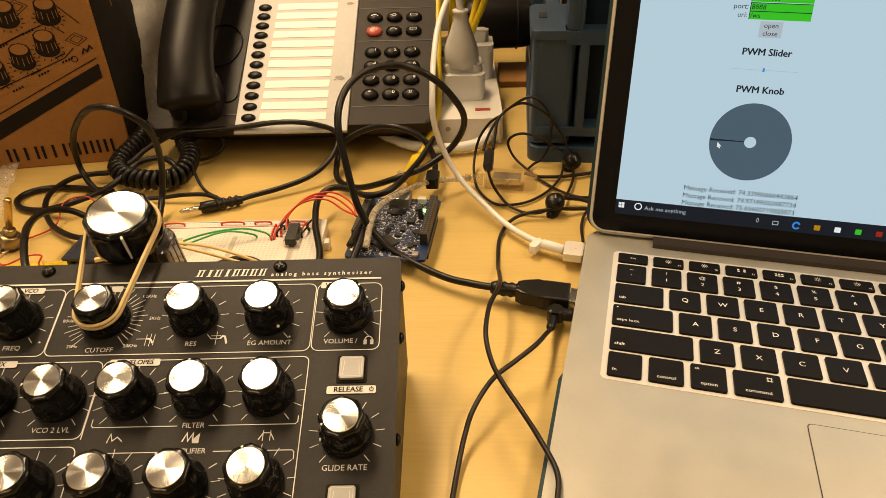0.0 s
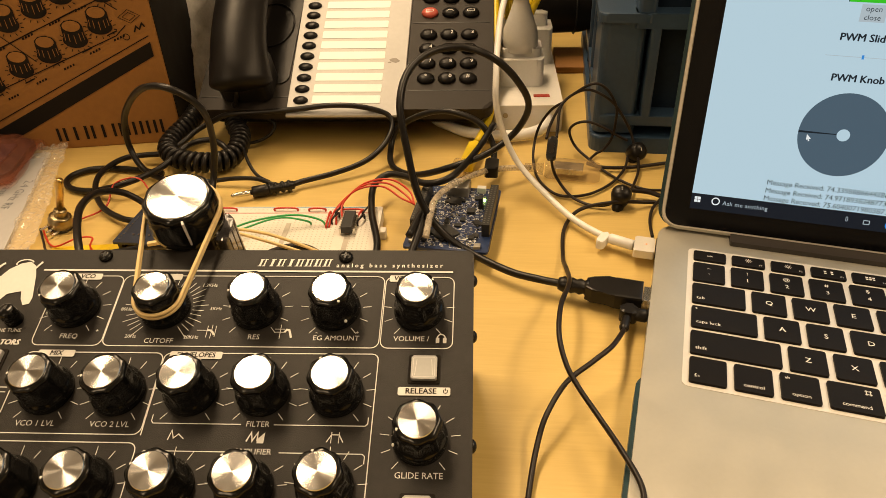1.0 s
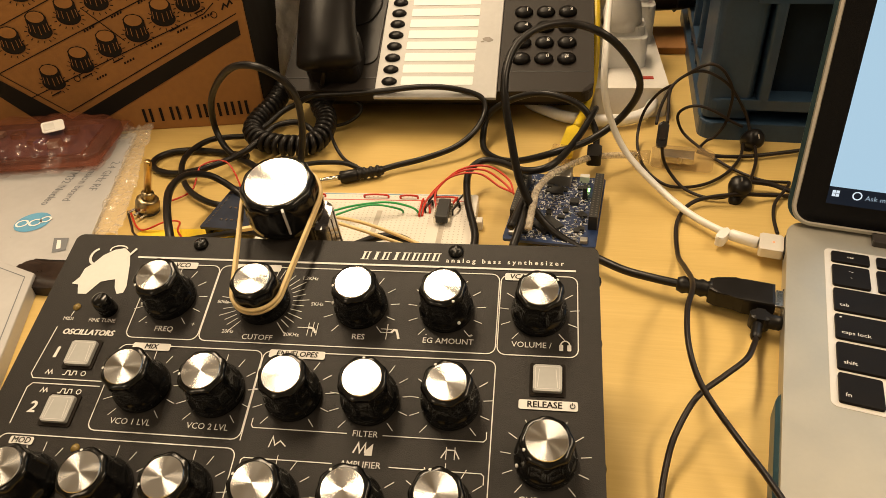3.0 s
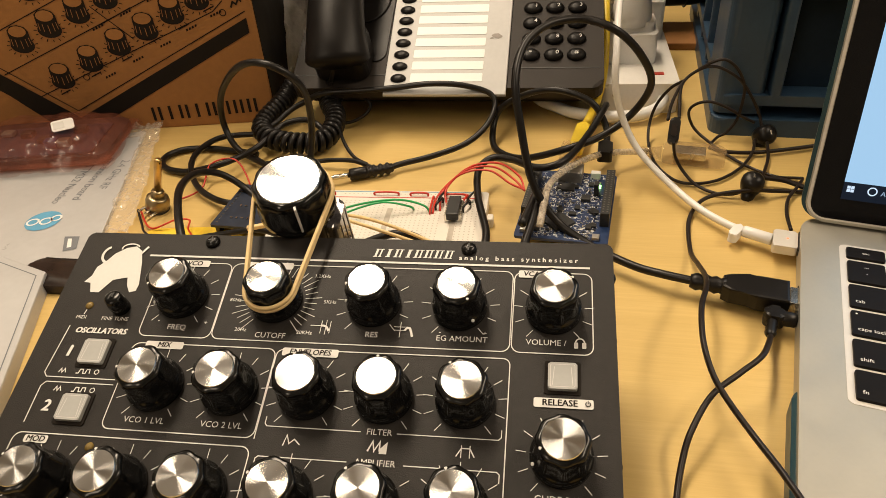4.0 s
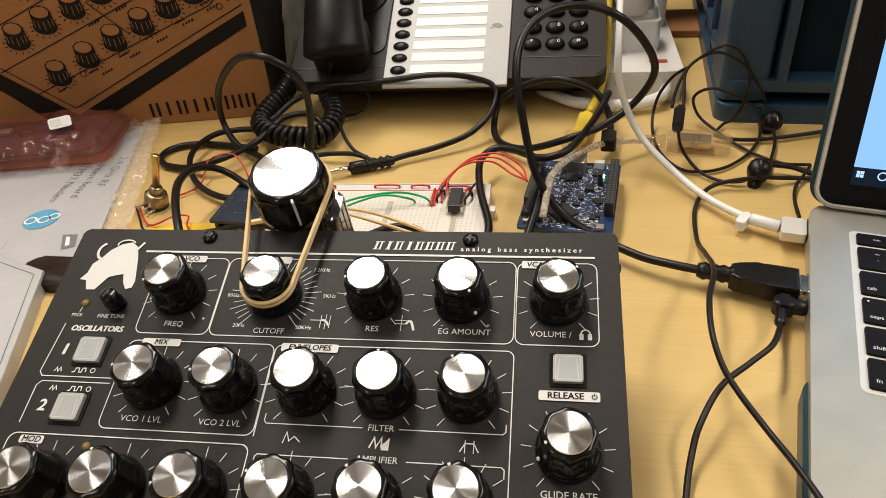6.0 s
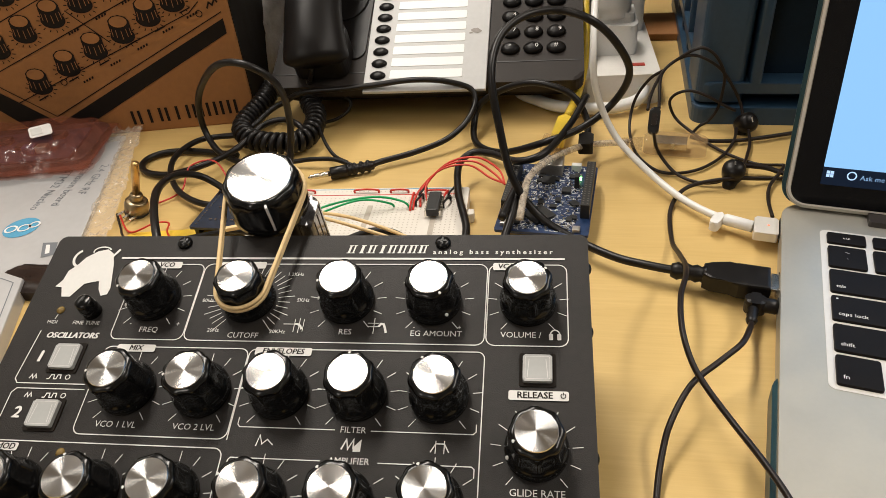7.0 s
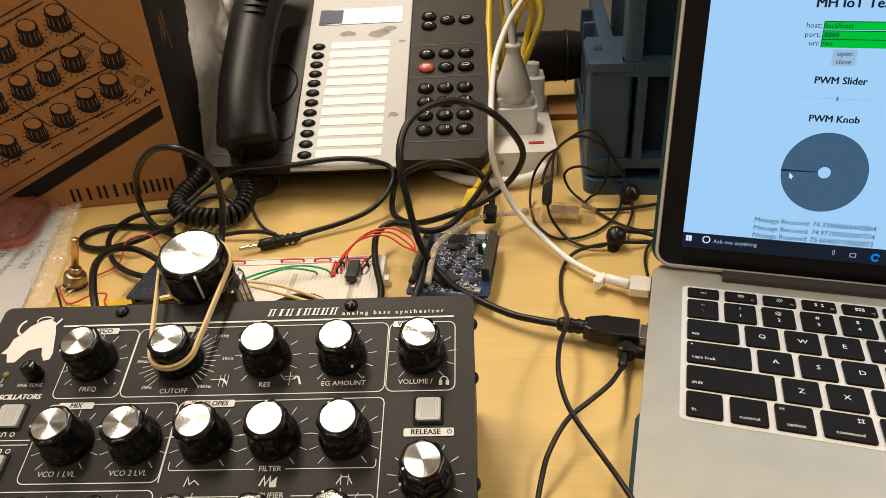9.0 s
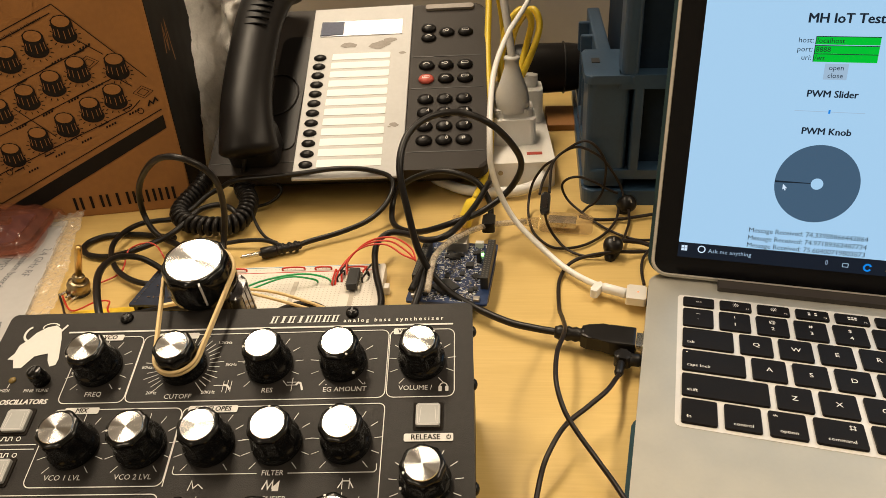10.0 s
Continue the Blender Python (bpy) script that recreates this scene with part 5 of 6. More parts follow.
part("led", box(0.0026, 0.0022, 0.0014, 0.0165, 0.0215, 0.0111, 0.0002), LEDG, board, "lit green led")
random.seed(7)
small = {}
for nm, sx, sy, sz, ma in (("resistor", 0.0016, 0.0009, 0.0006, CHIP), ("capacitor", 0.0016, 0.0009, 0.0009, PIN), ("silk_mark", 0.0022, 0.0008, 0.0002, SILK), ("driver_chip", 0.0042, 0.0032, 0.0012, CHIP), ("solder_pad", 0.0010, 0.0010, 0.0003, PIN)):
    me = bpy.data.meshes.new(nm)
    box(sx, sy, sz).to_mesh(me)
    me.materials.append(ma)
    small[nm] = me
for k in range(300):
    nm = random.choice(("resistor", "capacitor", "silk_mark", "silk_mark", "solder_pad", "solder_pad", "capacitor"))
    if k % 18 == 0:
        nm = "driver_chip"
    part(nm, small[nm], None, board, m=pose(random.uniform(-0.0185, 0.0188), random.uniform(-0.035, 0.034), 0.01112, 0, 0, random.choice((0, 90, 0, 90, 45))))

rest = bmesh.new()
for k in range(820):
    gx, gy = random.uniform(-0.0195, 0.0195), random.uniform(-0.0365, 0.0355)
    sx, sy = random.choice(((0.0011, 0.0004), (0.0004, 0.0011), (0.0006, 0.0006), (0.0020, 0.0003)))
    flat([(gx - sx / 2, gy - sy / 2), (gx + sx / 2, gy - sy / 2), (gx + sx / 2, gy + sy / 2), (gx - sx / 2, gy + sy / 2)], 0.01122 + 0.00004 * (k % 5), rest)
tagged(part("silk_and_pads", rest, SILK, board, "white printed marks and pads"), kind="stuff")

# ---- potentiometer ----
pot = thing("potentiometer", pose(-0.3640, 0.1340, 0.0016, -6, 16, 0) @ Matrix.Diagonal((0.86, 0.86, 0.93, 1)), "bare potentiometer with a long brass shaft standing on the desk", "potentiometer")
part("can", lathe([(0.0078, 0.001), (0.0083, 0.0015), (0.0083, 0.0070), (0.0076, 0.0080), (0.0076, 0.0092), (0.0062, 0.0098)], 28), STEEL, pot, smooth=True)
part("wafer", lathe([(0.0086, 0.0), (0.0086, 0.0016)], 24), CHIP, pot)
part("thread", lathe([(0.0042, 0.0098), (0.0046, 0.0105), (0.0042, 0.0112), (0.0046, 0.0119), (0.0042, 0.0126), (0.0046, 0.0133), (0.0040, 0.0146)], 20), STEEL, pot, smooth=True)
part("shaft", lathe([(0.0026, 0.0140), (0.0026, 0.0375), (0.0022, 0.0385)], 18), GOLD, pot, smooth=True)
for k in (-1, 0, 1):
    part("solder_tag", box(0.0016, 0.006, 0.0005, k * 0.005, -0.0105, 0.002), PIN, pot)
wires = thing("sensor_wires", Matrix(), "thin red and brown wires from the potentiometer", "wires")
part("wire", tube(spline([(-0.372, 0.128, 0.003), (-0.352, 0.114, 0.002), (-0.338, 0.121, 0.006), (-0.332, 0.126, 0.004), (-0.320, 0.112, 0.008), (-0.300, 0.100, 0.008)], 7), 0.0006, 6), RED, wires, "red wire", smooth=True)
part("wire", tube(spline([(-0.373, 0.127, 0.003), (-0.358, 0.114, 0.004), (-0.345, 0.104, 0.006), (-0.325, 0.100, 0.004)], 7), 0.0007, 6), THIN, wires, "brown wire", smooth=True)
part("wire", tube(spline([(-0.358, 0.144, 0.002), (-0.350, 0.160, 0.003), (-0.352, 0.176, 0.012), (-0.340, 0.186, 0.012), (-0.324, 0.176, 0.004), (-0.312, 0.160, 0.004)], 7), 0.0006, 6), RED, wires, "red wire", smooth=True)

# ---- small blue driver board, yellow tape, wooden sticks ----
drv = thing("driver_board", pose(-0.2940, 0.1470, 0.0, 0, 0, 10), "small blue driver circuit board half hidden behind the motor", "circuit board")
part("board", slab(0.044, 0.046, 0.0016, 0.001, 0, 0, 0.0065, 0.0002), PCB_DARK, drv)
for sx in (-0.0190, 0.0190):
    part("spacer", box(0.0025, 0.042, 0.0065, sx, 0, 0), CHIP, drv)
    for k in range(15):
        part("solder_pad", small["solder_pad"], None, drv, m=pose(sx, -0.0196 + k * 0.0028, 0.0082))
part("chip", box(0.010, 0.010, 0.0015, 0.004, 0.004, 0.0081), CHIP, drv)
for k in range(14):
    part("capacitor", small["capacitor"], None, drv, m=pose(-0.0120 + 0.0034 * (k % 5), -0.0150 + 0.0130 * (k // 5), 0.0082, 0, 0, 90 * (k % 2)))
tape = thing("yellow_tape", pose(-0.322, 0.1160, 0, 0, 0, 20), "strip of bright yellow tape on the desk behind the synthesizer", "tape")
part("strip", slab(0.060, 0.018, 0.0012, 0.004, 0, 0, 0.0, 0.0003), YELTAPE, tape)
stick = thing("wooden_stick", pose(-0.2580, 0.1190, 0.0200, 0, -2, 31), "thin tan wooden stick behind the synthesizer", "stick")
part("stick", box(0.050, 0.0026, 0.0022, 0.006, 0, 0, 0.0005), BAND, stick)
part("prop", box(0.003, 0.003, 0.0198, 0.024, 0, -0.0198), BAND, stick)
for k in range(2):
    b2 = thing("loose_rubber_band", Matrix(), "thin tan rubber strand stretched over the breadboard", "rubber band", "loose rubber strands")
    part("strand", tube(spline([(-0.236, 0.122 + 0.003 * k, 0.030 - 0.002 * k), (-0.205, 0.118 + 0.006 * k, 0.030), (-0.165, 0.112 + 0.004 * k, 0.028), (-0.13, 0.105, 0.024)], 6), 0.0009, 6), BAND, b2, smooth=True)


# ---- cables ----
def plug_sleeve(name, parent, p, d, profile, material, label="", n=16):
    return part(name, lathe(profile, n), material, parent, label, m=axis_pose(p, d), smooth=True)


jack = cable("audio_cable", [(-0.2410, 0.2155, 0.0050), (-0.2368, 0.2218, 0.0050), (-0.2190, 0.2370, 0.0060), (-0.2029, 0.2529, 0.0090), (-0.1943, 0.2696, 0.0150), (-0.1937, 0.2856, 0.0215), (-0.1990, 0.2905, 0.0290), (-0.2187, 0.2865, 0.0346), (-0.2399, 0.2812, 0.0354), (-0.2617, 0.2758, 0.0328), (-0.2880, 0.2692, 0.0304), (-0.3145, 0.2626, 0.0284), (-0.3313, 0.2634, 0.0200), (-0.3397, 0.2548, 0.0160), (-0.3440, 0.2402, 0.0120), (-0.3519, 0.2283, 0.0090), (-0.3645, 0.2241, 0.0080), (-0.3750, 0.2174, 0.0080), (-0.3789, 0.2058, 0.0080), (-0.3766, 0.1889, 0.0080), (-0.3681, 0.1742, 0.0070), (-0.3529, 0.1596, 0.0060), (-0.3378, 0.1518, 0.0050), (-0.3214, 0.1482, 0.0050), (-0.3100, 0.1535, 0.0040)],
             0.0020, RUBBER, "black audio cable with a silver jack plug, coiled on the desk")
jd = Vector((-0.0212, -0.0150, 0.0))
plug_sleeve("boot", jack, (-0.2395, 0.2165, 0.005), jd, [(0.0024, 0), (0.0030, 0.001)] + [(0.0029 + 0.0011 * ((k // 2) % 2), 0.001 + 0.0011 * k) for k in range(1, 15)] + [(0.0038, 0.0175)], RUBBER)
plug_sleeve("shell", jack, (-0.2535, 0.2062, 0.005), jd, [(0.0034, 0), (0.0039, 0.001), (0.0039, 0.0105), (0.0032, 0.0112)], RUBBER)
plug_sleeve("jack_pin", jack, (-0.2622, 0.2000, 0.005), jd, [(0.00175, 0), (0.00175, 0.0070), (0.0015, 0.0072), (0.00175, 0.0078), (0.00175, 0.0104), (0.0012, 0.0120), (0.0017, 0.0130), (0.0004, 0.0146)], PIN, "silver jack pin")
cable("twin_lead", [(-0.252, 0.211, 0.006), (-0.267, 0.214, 0.007), (-0.284, 0.212, 0.006), (-0.300, 0.208, 0.004), (-0.33, 0.200, 0.003)], 0.0016, RUBBER, "thin black twin lead beside the audio jack")
cable("thin_lead", [(-0.2576, 0.2142, 0.0060), (-0.2689, 0.2186, 0.0070), (-0.2806, 0.2282, 0.0100), (-0.2927, 0.2430, 0.0130), (-0.3041, 0.2612, 0.0160), (-0.3089, 0.2748, 0.0180), (-0.3062, 0.2817, 0.0200), (-0.2958, 0.2813, 0.0200), (-0.2877, 0.2807, 0.0160), (-0.2891, 0.2773, 0.0100), (-0.2955, 0.2710, 0.0060), (-0.3029, 0.2656, 0.0050)], 0.0012, RUBBER, "thin black lead looping in front of the phone")
cable("black_cable", [(-0.275, 0.165, 0.004), (-0.288, 0.195, 0.012), (-0.283, 0.198, 0.040), (-0.279, 0.189, 0.068), (-0.293, 0.181, 0.083), (-0.316, 0.183, 0.079), (-0.352, 0.203, 0.050), (-0.367, 0.214, 0.022), (-0.354, 0.207, 0.007), (-0.327, 0.198, 0.004), (-0.300, 0.180, 0.004), (-0.270, 0.160, 0.004)],
      0.0022, RUBBER, "black cable standing up in a tall loop")
cable("black_cable", [(-0.3414, 0.2107, 0.0030), (-0.3562, 0.2105, 0.0030), (-0.3801, 0.2084, 0.0030), (-0.3961, 0.2026, 0.0030), (-0.4032, 0.1925, 0.0030), (-0.4004, 0.1820, 0.0030), (-0.3895, 0.1751, 0.0030), (-0.3727, 0.1744, 0.0040), (-0.3522, 0.1755, 0.0100), (-0.3421, 0.1879, 0.0110), (-0.3383, 0.2056, 0.0100), (-0.3360, 0.2210, 0.0120), (-0.3346, 0.2323, 0.0140), (-0.3288, 0.2380, 0.0160), (-0.3185, 0.2417, 0.0170), (-0.3054, 0.2376, 0.0160), (-0.2987, 0.2337, 0.0100), (-0.2984, 0.2322, 0.0050)],
      0.0022, RUBBER, "black cable lying in a wide loop on the desk")
cable("black_cable", [(-0.270, 0.058, 0.012), (-0.2785, 0.068, 0.036), (-0.2990, 0.0906, 0.040), (-0.3200, 0.1171, 0.035), (-0.3304, 0.1410, 0.028), (-0.3269, 0.1559, 0.020), (-0.3131, 0.1591, 0.010), (-0.295, 0.150, 0.005)], 0.0022, RUBBER, "black cable bending down behind the synthesizer")
cable("black_cable", [(-0.330, 0.095, 0.006), (-0.300, 0.110, 0.010), (-0.270, 0.118, 0.014), (-0.240, 0.112, 0.010)], 0.0018, RUBBER, "thin black cable under the wooden stick")
cable("black_cable", [(-0.215, 0.128, 0.010), (-0.200, 0.136, 0.014), (-0.185, 0.136, 0.014), (-0.165, 0.125, 0.010)], 0.0022, RUBBER, "black cable arching over the breadboard")

usb = cable("usb_cable", [(-0.046, 0.1485, 0.0095), (-0.060, 0.150, 0.009), (-0.076, 0.154, 0.008), (-0.098, 0.163, 0.009), (-0.119, 0.170, 0.016), (-0.134, 0.175, 0.034), (-0.143, 0.183, 0.060), (-0.149, 0.192, 0.083), (-0.150, 0.212, 0.095), (-0.142, 0.231, 0.100), (-0.126, 0.242, 0.100), (-0.108, 0.242, 0.095),
                          (-0.095, 0.249, 0.080), (-0.089, 0.259, 0.060), (-0.098, 0.267, 0.038), (-0.113, 0.253, 0.027), (-0.133, 0.238, 0.022), (-0.160, 0.242, 0.010), (-0.182, 0.255, 0.006), (-0.192, 0.276, 0.008), (-0.190, 0.287, 0.020), (-0.169, 0.283, 0.035), (-0.149, 0.282, 0.040), (-0.127, 0.280, 0.035), (-0.116, 0.276, 0.022), (-0.113, 0.268, 0.013)],
            0.0022, RUBBER, "thick black usb cable looping up, plugged into the laptop")
ud = Vector((1, 0.012, 0))
part("plug_shell", prism([(-0.0155, -0.0042), (-0.0120, -0.0062), (-0.0040, -0.0066), (0.0000, -0.0082), (0.0135, -0.0080), (0.0135, 0.0080), (0.0000, 0.0082), (-0.0040, 0.0066), (-0.0120, 0.0062), (-0.0155, 0.0042)], -0.0042, 0.0042, 0.0012), RUBBER, usb, "black usb plug", m=pose(-0.0180, 0.1485, 0.0095, 0, 0, 1))
part("metal_tongue", box(0.004, 0.0120, 0.0044, 0, 0, -0.0022, 0.0003), PIN, usb, m=pose(-0.0022, 0.1487, 0.0095))
plug_sleeve("boot", usb, (-0.0480, 0.1484, 0.0095), ud, [(0.0032, 0)] + [(0.0036 + 0.0008 * (k % 2), 0.0010 + 0.0021 * k) for k in range(7)] + [(0.0050, 0.0160)], RUBBER)
part("mini_plug", slab(0.009, 0.016, 0.007, 0.002, 0, 0, 0, 0.0015), RUBBER, usb, m=pose(-0.1120, 0.2580, 0.0100, 0, 0, 10))
cable("black_cable", [(-0.151, 0.140, 0.010), (-0.154, 0.155, 0.012), (-0.169, 0.184, 0.014), (-0.178, 0.210, 0.016), (-0.174, 0.223, 0.018), (-0.161, 0.221, 0.020), (-0.141, 0.209, 0.024), (-0.127, 0.217, 0.027), (-0.122, 0.256, 0.026), (-0.119, 0.287, 0.030), (-0.123, 0.305, 0.020), (-0.130, 0.330, 0.008)], 0.0022, RUBBER, "black cable bending over the circuit board")
cable("black_cable", [(-0.1340, 0.155, 0.021), (-0.134, 0.185, 0.024), (-0.131, 0.168, 0.021), (-0.130, 0.145, 0.015)], 0.0022, RUBBER, "short black cable over the circuit board")

mag = cable("charger_cable", [(-0.100, 0.440, 0.170), (-0.108, 0.382, 0.140), (-0.115, 0.340, 0.125), (-0.117, 0.306, 0.110), (-0.114, 0.279, 0.095), (-0.110, 0.258, 0.078), (-0.108, 0.252, 0.060), (-0.103, 0.254, 0.040), (-0.092, 0.251, 0.022), (-0.073, 0.240, 0.010), (-0.051, 0.220, 0.006), (-0.030, 0.2045, 0.0065), (-0.014, 0.1985, 0.008)],
            0.0020, WHITE_PL, "white laptop charger cable with a magnetic plug")
part("connector", slab(0.0115, 0.0150, 0.0050, 0.0012, 0, 0, -0.0028, 0.0010), ALU_WHITE, mag, "silver magnetic connector", m=pose(-0.0070, 0.1965, 0.0082))
part("charge_led", lathe([(0.0006, 0), (0.0006, 0.0002)], 10), mat("amber_led_lit", (1.0, 0.30, 0.12), 0.4, emit=1.6), mag, m=pose(-0.0060, 0.1965, 0.01042))
plug_sleeve("sleeve", mag, (-0.0270, 0.2028, 0.0068), (1, -0.42, 0.09), [(0.0027, 0), (0.0031, 0.001), (0.0031, 0.0150)], WHITE_PL)
part("cable_clip", slab(0.0048, 0.0115, 0.0055, 0.0020, 0, 0, -0.0028, 0.0012), WHITE_PL, mag, "white cable clip", m=pose(-0.0305, 0.2000, 0.0065, 0, 0, -18))

clear = cable("clear_usb_cable", [(-0.126, 0.160, 0.018), (-0.127, 0.172, 0.025), (-0.128, 0.186, 0.028), (-0.125, 0.212, 0.024), (-0.113, 0.253, 0.014), (-0.089, 0.275, 0.008)], 0.0021, CLEAR, "translucent braided usb cable with a clear plug")
part("clear_plug", slab(0.038, 0.016, 0.0085, 0.005, 0, 0, -0.0042, 0.002), CLEAR_PLUG, clear, "clear amber plug", m=pose(-0.0610, 0.2830, 0.0055, 0, 0, 4))
part("plug_metal", box(0.020, 0.011, 0.0044, 0, 0, -0.0022, 0.0004), PIN, clear, m=pose(-0.0640, 0.2835, 0.0060, 0, 0, 4))
plug_sleeve("boot", clear, (-0.0930, 0.2755, 0.0075), (1, 0.12, -0.05), [(0.0028, 0), (0.0032, 0.006), (0.0045, 0.013)], CLEAR_PLUG)

# earphones
ear = cable("earphones", [(-0.0110, 0.1210, 0.0085), (-0.0120, 0.1120, 0.0130), (-0.0153, 0.0945, 0.0195), (-0.0226, 0.0836, 0.0180), (-0.0315, 0.0705, 0.0160), (-0.0366, 0.0536, 0.0130), (-0.0380, 0.0423, 0.0080), (-0.0375, 0.0250, 0.0035), (-0.0340, -0.0100, 0.0022), (-0.0300, -0.0500, 0.0022)], 0.00125, THIN, "thin black earphones tangled on the desk, plugged into the laptop", "earphones")


def lead(pts, r=0.0010):
    part("lead", tube(spline(pts, 8), r, 7), THIN, ear, smooth=True)


lead([(0.004, 0.262, 0.0015), (-0.012, 0.254, 0.004), (-0.027, 0.245, 0.007), (-0.048, 0.236, 0.004), (-0.055, 0.215, 0.0022), (-0.051, 0.184, 0.0022), (-0.0455, 0.160, 0.0110), (-0.0418, 0.1420, 0.0190), (-0.0405, 0.1260, 0.0250), (-0.0410, 0.1078, 0.0280), (-0.0383, 0.0870, 0.0285), (-0.0329, 0.0742, 0.0240), (-0.0259, 0.0655, 0.0200), (-0.0149, 0.0535, 0.0165), (-0.0048, 0.0381, 0.0180), (0.0040, 0.0240, 0.0170), (0.0058, 0.0100, 0.0162), (0.0064, -0.0120, 0.0160), (0.0050, -0.0400, 0.0130)], 0.00125)
lead([(-0.0781, 0.2689, 0.0340), (-0.0786, 0.2806, 0.0360), (-0.0778, 0.2976, 0.0380), (-0.0747, 0.3138, 0.0410), (-0.0693, 0.3185, 0.0453), (-0.0614, 0.3185, 0.0494), (-0.0529, 0.3188, 0.0485), (-0.0418, 0.3207, 0.0413), (-0.0333, 0.3221, 0.0302), (-0.0270, 0.3232, 0.0188), (-0.0237, 0.3195, 0.0110)])
lead([(-0.0720, 0.2720, 0.0340), (-0.0737, 0.2860, 0.0360), (-0.0758, 0.3047, 0.0390), (-0.0743, 0.3158, 0.0410), (-0.0678, 0.3185, 0.0466), (-0.0586, 0.3185, 0.0533), (-0.0521, 0.3189, 0.0544), (-0.0447, 0.3202, 0.0487), (-0.0389, 0.3212, 0.0377), (-0.0383, 0.3213, 0.0262), (-0.0397, 0.3211, 0.0143), (-0.0444, 0.3185, 0.0060), (-0.0491, 0.3167, 0.0030), (-0.0526, 0.3058, 0.0030)])
lead([(-0.0534, 0.2980, 0.0040), (-0.0422, 0.2967, 0.0030), (-0.0257, 0.3004, 0.0030), (-0.0063, 0.3103, 0.0030), (0.0133, 0.3219, 0.0030)], 0.0013)
lead([(-0.0747, 0.3138, 0.0410), (-0.0831, 0.3149, 0.0340), (-0.0905, 0.3133, 0.0220), (-0.0928, 0.3078, 0.0100), (-0.0899, 0.2914, 0.0040), (-0.0816, 0.2683, 0.0030), (-0.0676, 0.2538, 0.0020), (-0.0546, 0.2541, 0.0020), (-0.0426, 0.2630, 0.0020), (-0.0326, 0.2801, 0.0020), (-0.0273, 0.2984, 0.0030), (-0.0265, 0.3125, 0.0060)])
lead([(-0.0722, 0.2563, 0.0260), (-0.0702, 0.2580, 0.0160), (-0.0648, 0.2565, 0.0080), (-0.0560, 0.2506, 0.0030), (-0.0443, 0.2456, 0.0020), (-0.0336, 0.2463, 0.0030), (-0.0281, 0.2504, 0.0050)])
lead([(-0.0286, 0.3229, 0.0128), (-0.0360, 0.3217, 0.0164), (-0.0472, 0.3198, 0.0228), (-0.0579, 0.3185, 0.0261), (-0.0663, 0.3185, 0.0232), (-0.0697, 0.3185, 0.0168), (-0.0650, 0.3185, 0.0063), (-0.0535, 0.3072, 0.0030), (-0.0383, 0.2912, 0.0020), (-0.0245, 0.2802, 0.0020), (-0.0116, 0.2746, 0.0020), (-0.0008, 0.2762, 0.0020), (0.0020, 0.2739, 0.0030), (-0.0011, 0.2612, 0.0040), (-0.0052, 0.2488, 0.0030), (-0.0056, 0.2350, 0.0020), (-0.0031, 0.2183, 0.0020)])
lead([(-0.0213, 0.2640, 0.0060), (-0.0089, 0.2659, 0.0050), (-0.0011, 0.2645, 0.0040), (0.0065, 0.2625, 0.0030)], 0.0015)
lead([(-0.0194, 0.3104, 0.0060), (-0.0178, 0.2953, 0.0040), (-0.0190, 0.2766, 0.0040), (-0.0206, 0.2621, 0.0060)])
part("remote", slab(0.0064, 0.0155, 0.0050, 0.0024, 0, 0, -0.0026, 0.0014), RUBBER, ear, "black inline remote", m=pose(-0.0732, 0.2630, 0.0300, 48, 0, 4))
part("remote_key", slab(0.0030, 0.0075, 0.0008, 0.0012, 0, 0, 0.0026), SMOKE, ear, m=pose(-0.0732, 0.2630, 0.0300, 48, 0, 4))
for bx, by, bd in ((-0.0255, 0.2523, (0.05, -0.3, 0.8)), (-0.0219, 0.3184, (0.5, -0.6, 0.5))):
    bud = part("earbud", lathe([(0.0020, -0.008), (0.0046, -0.006), (0.0060, -0.002), (0.0066, 0.002), (0.0062, 0.005), (0.0044, 0.0068), (0.0015, 0.0074)], 22), RUBBER, ear, "black rubber earbud", m=axis_pose((bx, by, 0.0068), bd), smooth=True)
    part("bud_mark", box(0.0009, 0.0030, 0.0004, 0, 0.001, 0.0072), PIN, bud)
    part("bud_stem", lathe([(0.0040, 0), (0.0045, 0.002), (0.0036, 0.007), (0.0020, 0.0095)], 18), RUBBER, bud, m=axis_pose((0, 0, -0.003), (-0.25, -0.75, -0.15)), smooth=True)
elb = part("jack_elbow", slab(0.0090, 0.0080, 0.0068, 0.0028, 0, 0, -0.0034, 0.0020), RUBBER, ear, "black angled jack", m=pose(-0.0100, 0.1345, 0.0085))
part("jack_barrel", lathe([(0.0034, 0), (0.0034, 0.0105), (0.0028, 0.0112)], 18), RUBBER, elb, m=axis_pose((-0.002, 0, 0), (1, 0, 0)), smooth=True)
plug_sleeve("jack_boot", ear, (-0.0112, 0.1205, 0.0085), (0.05, 1, 0), [(0.0015, 0)] + [(0.0020 + 0.0005 * (k % 2), 0.0008 + 0.0016 * k) for k in range(7)] + [(0.0034, 0.0125)], RUBBER)

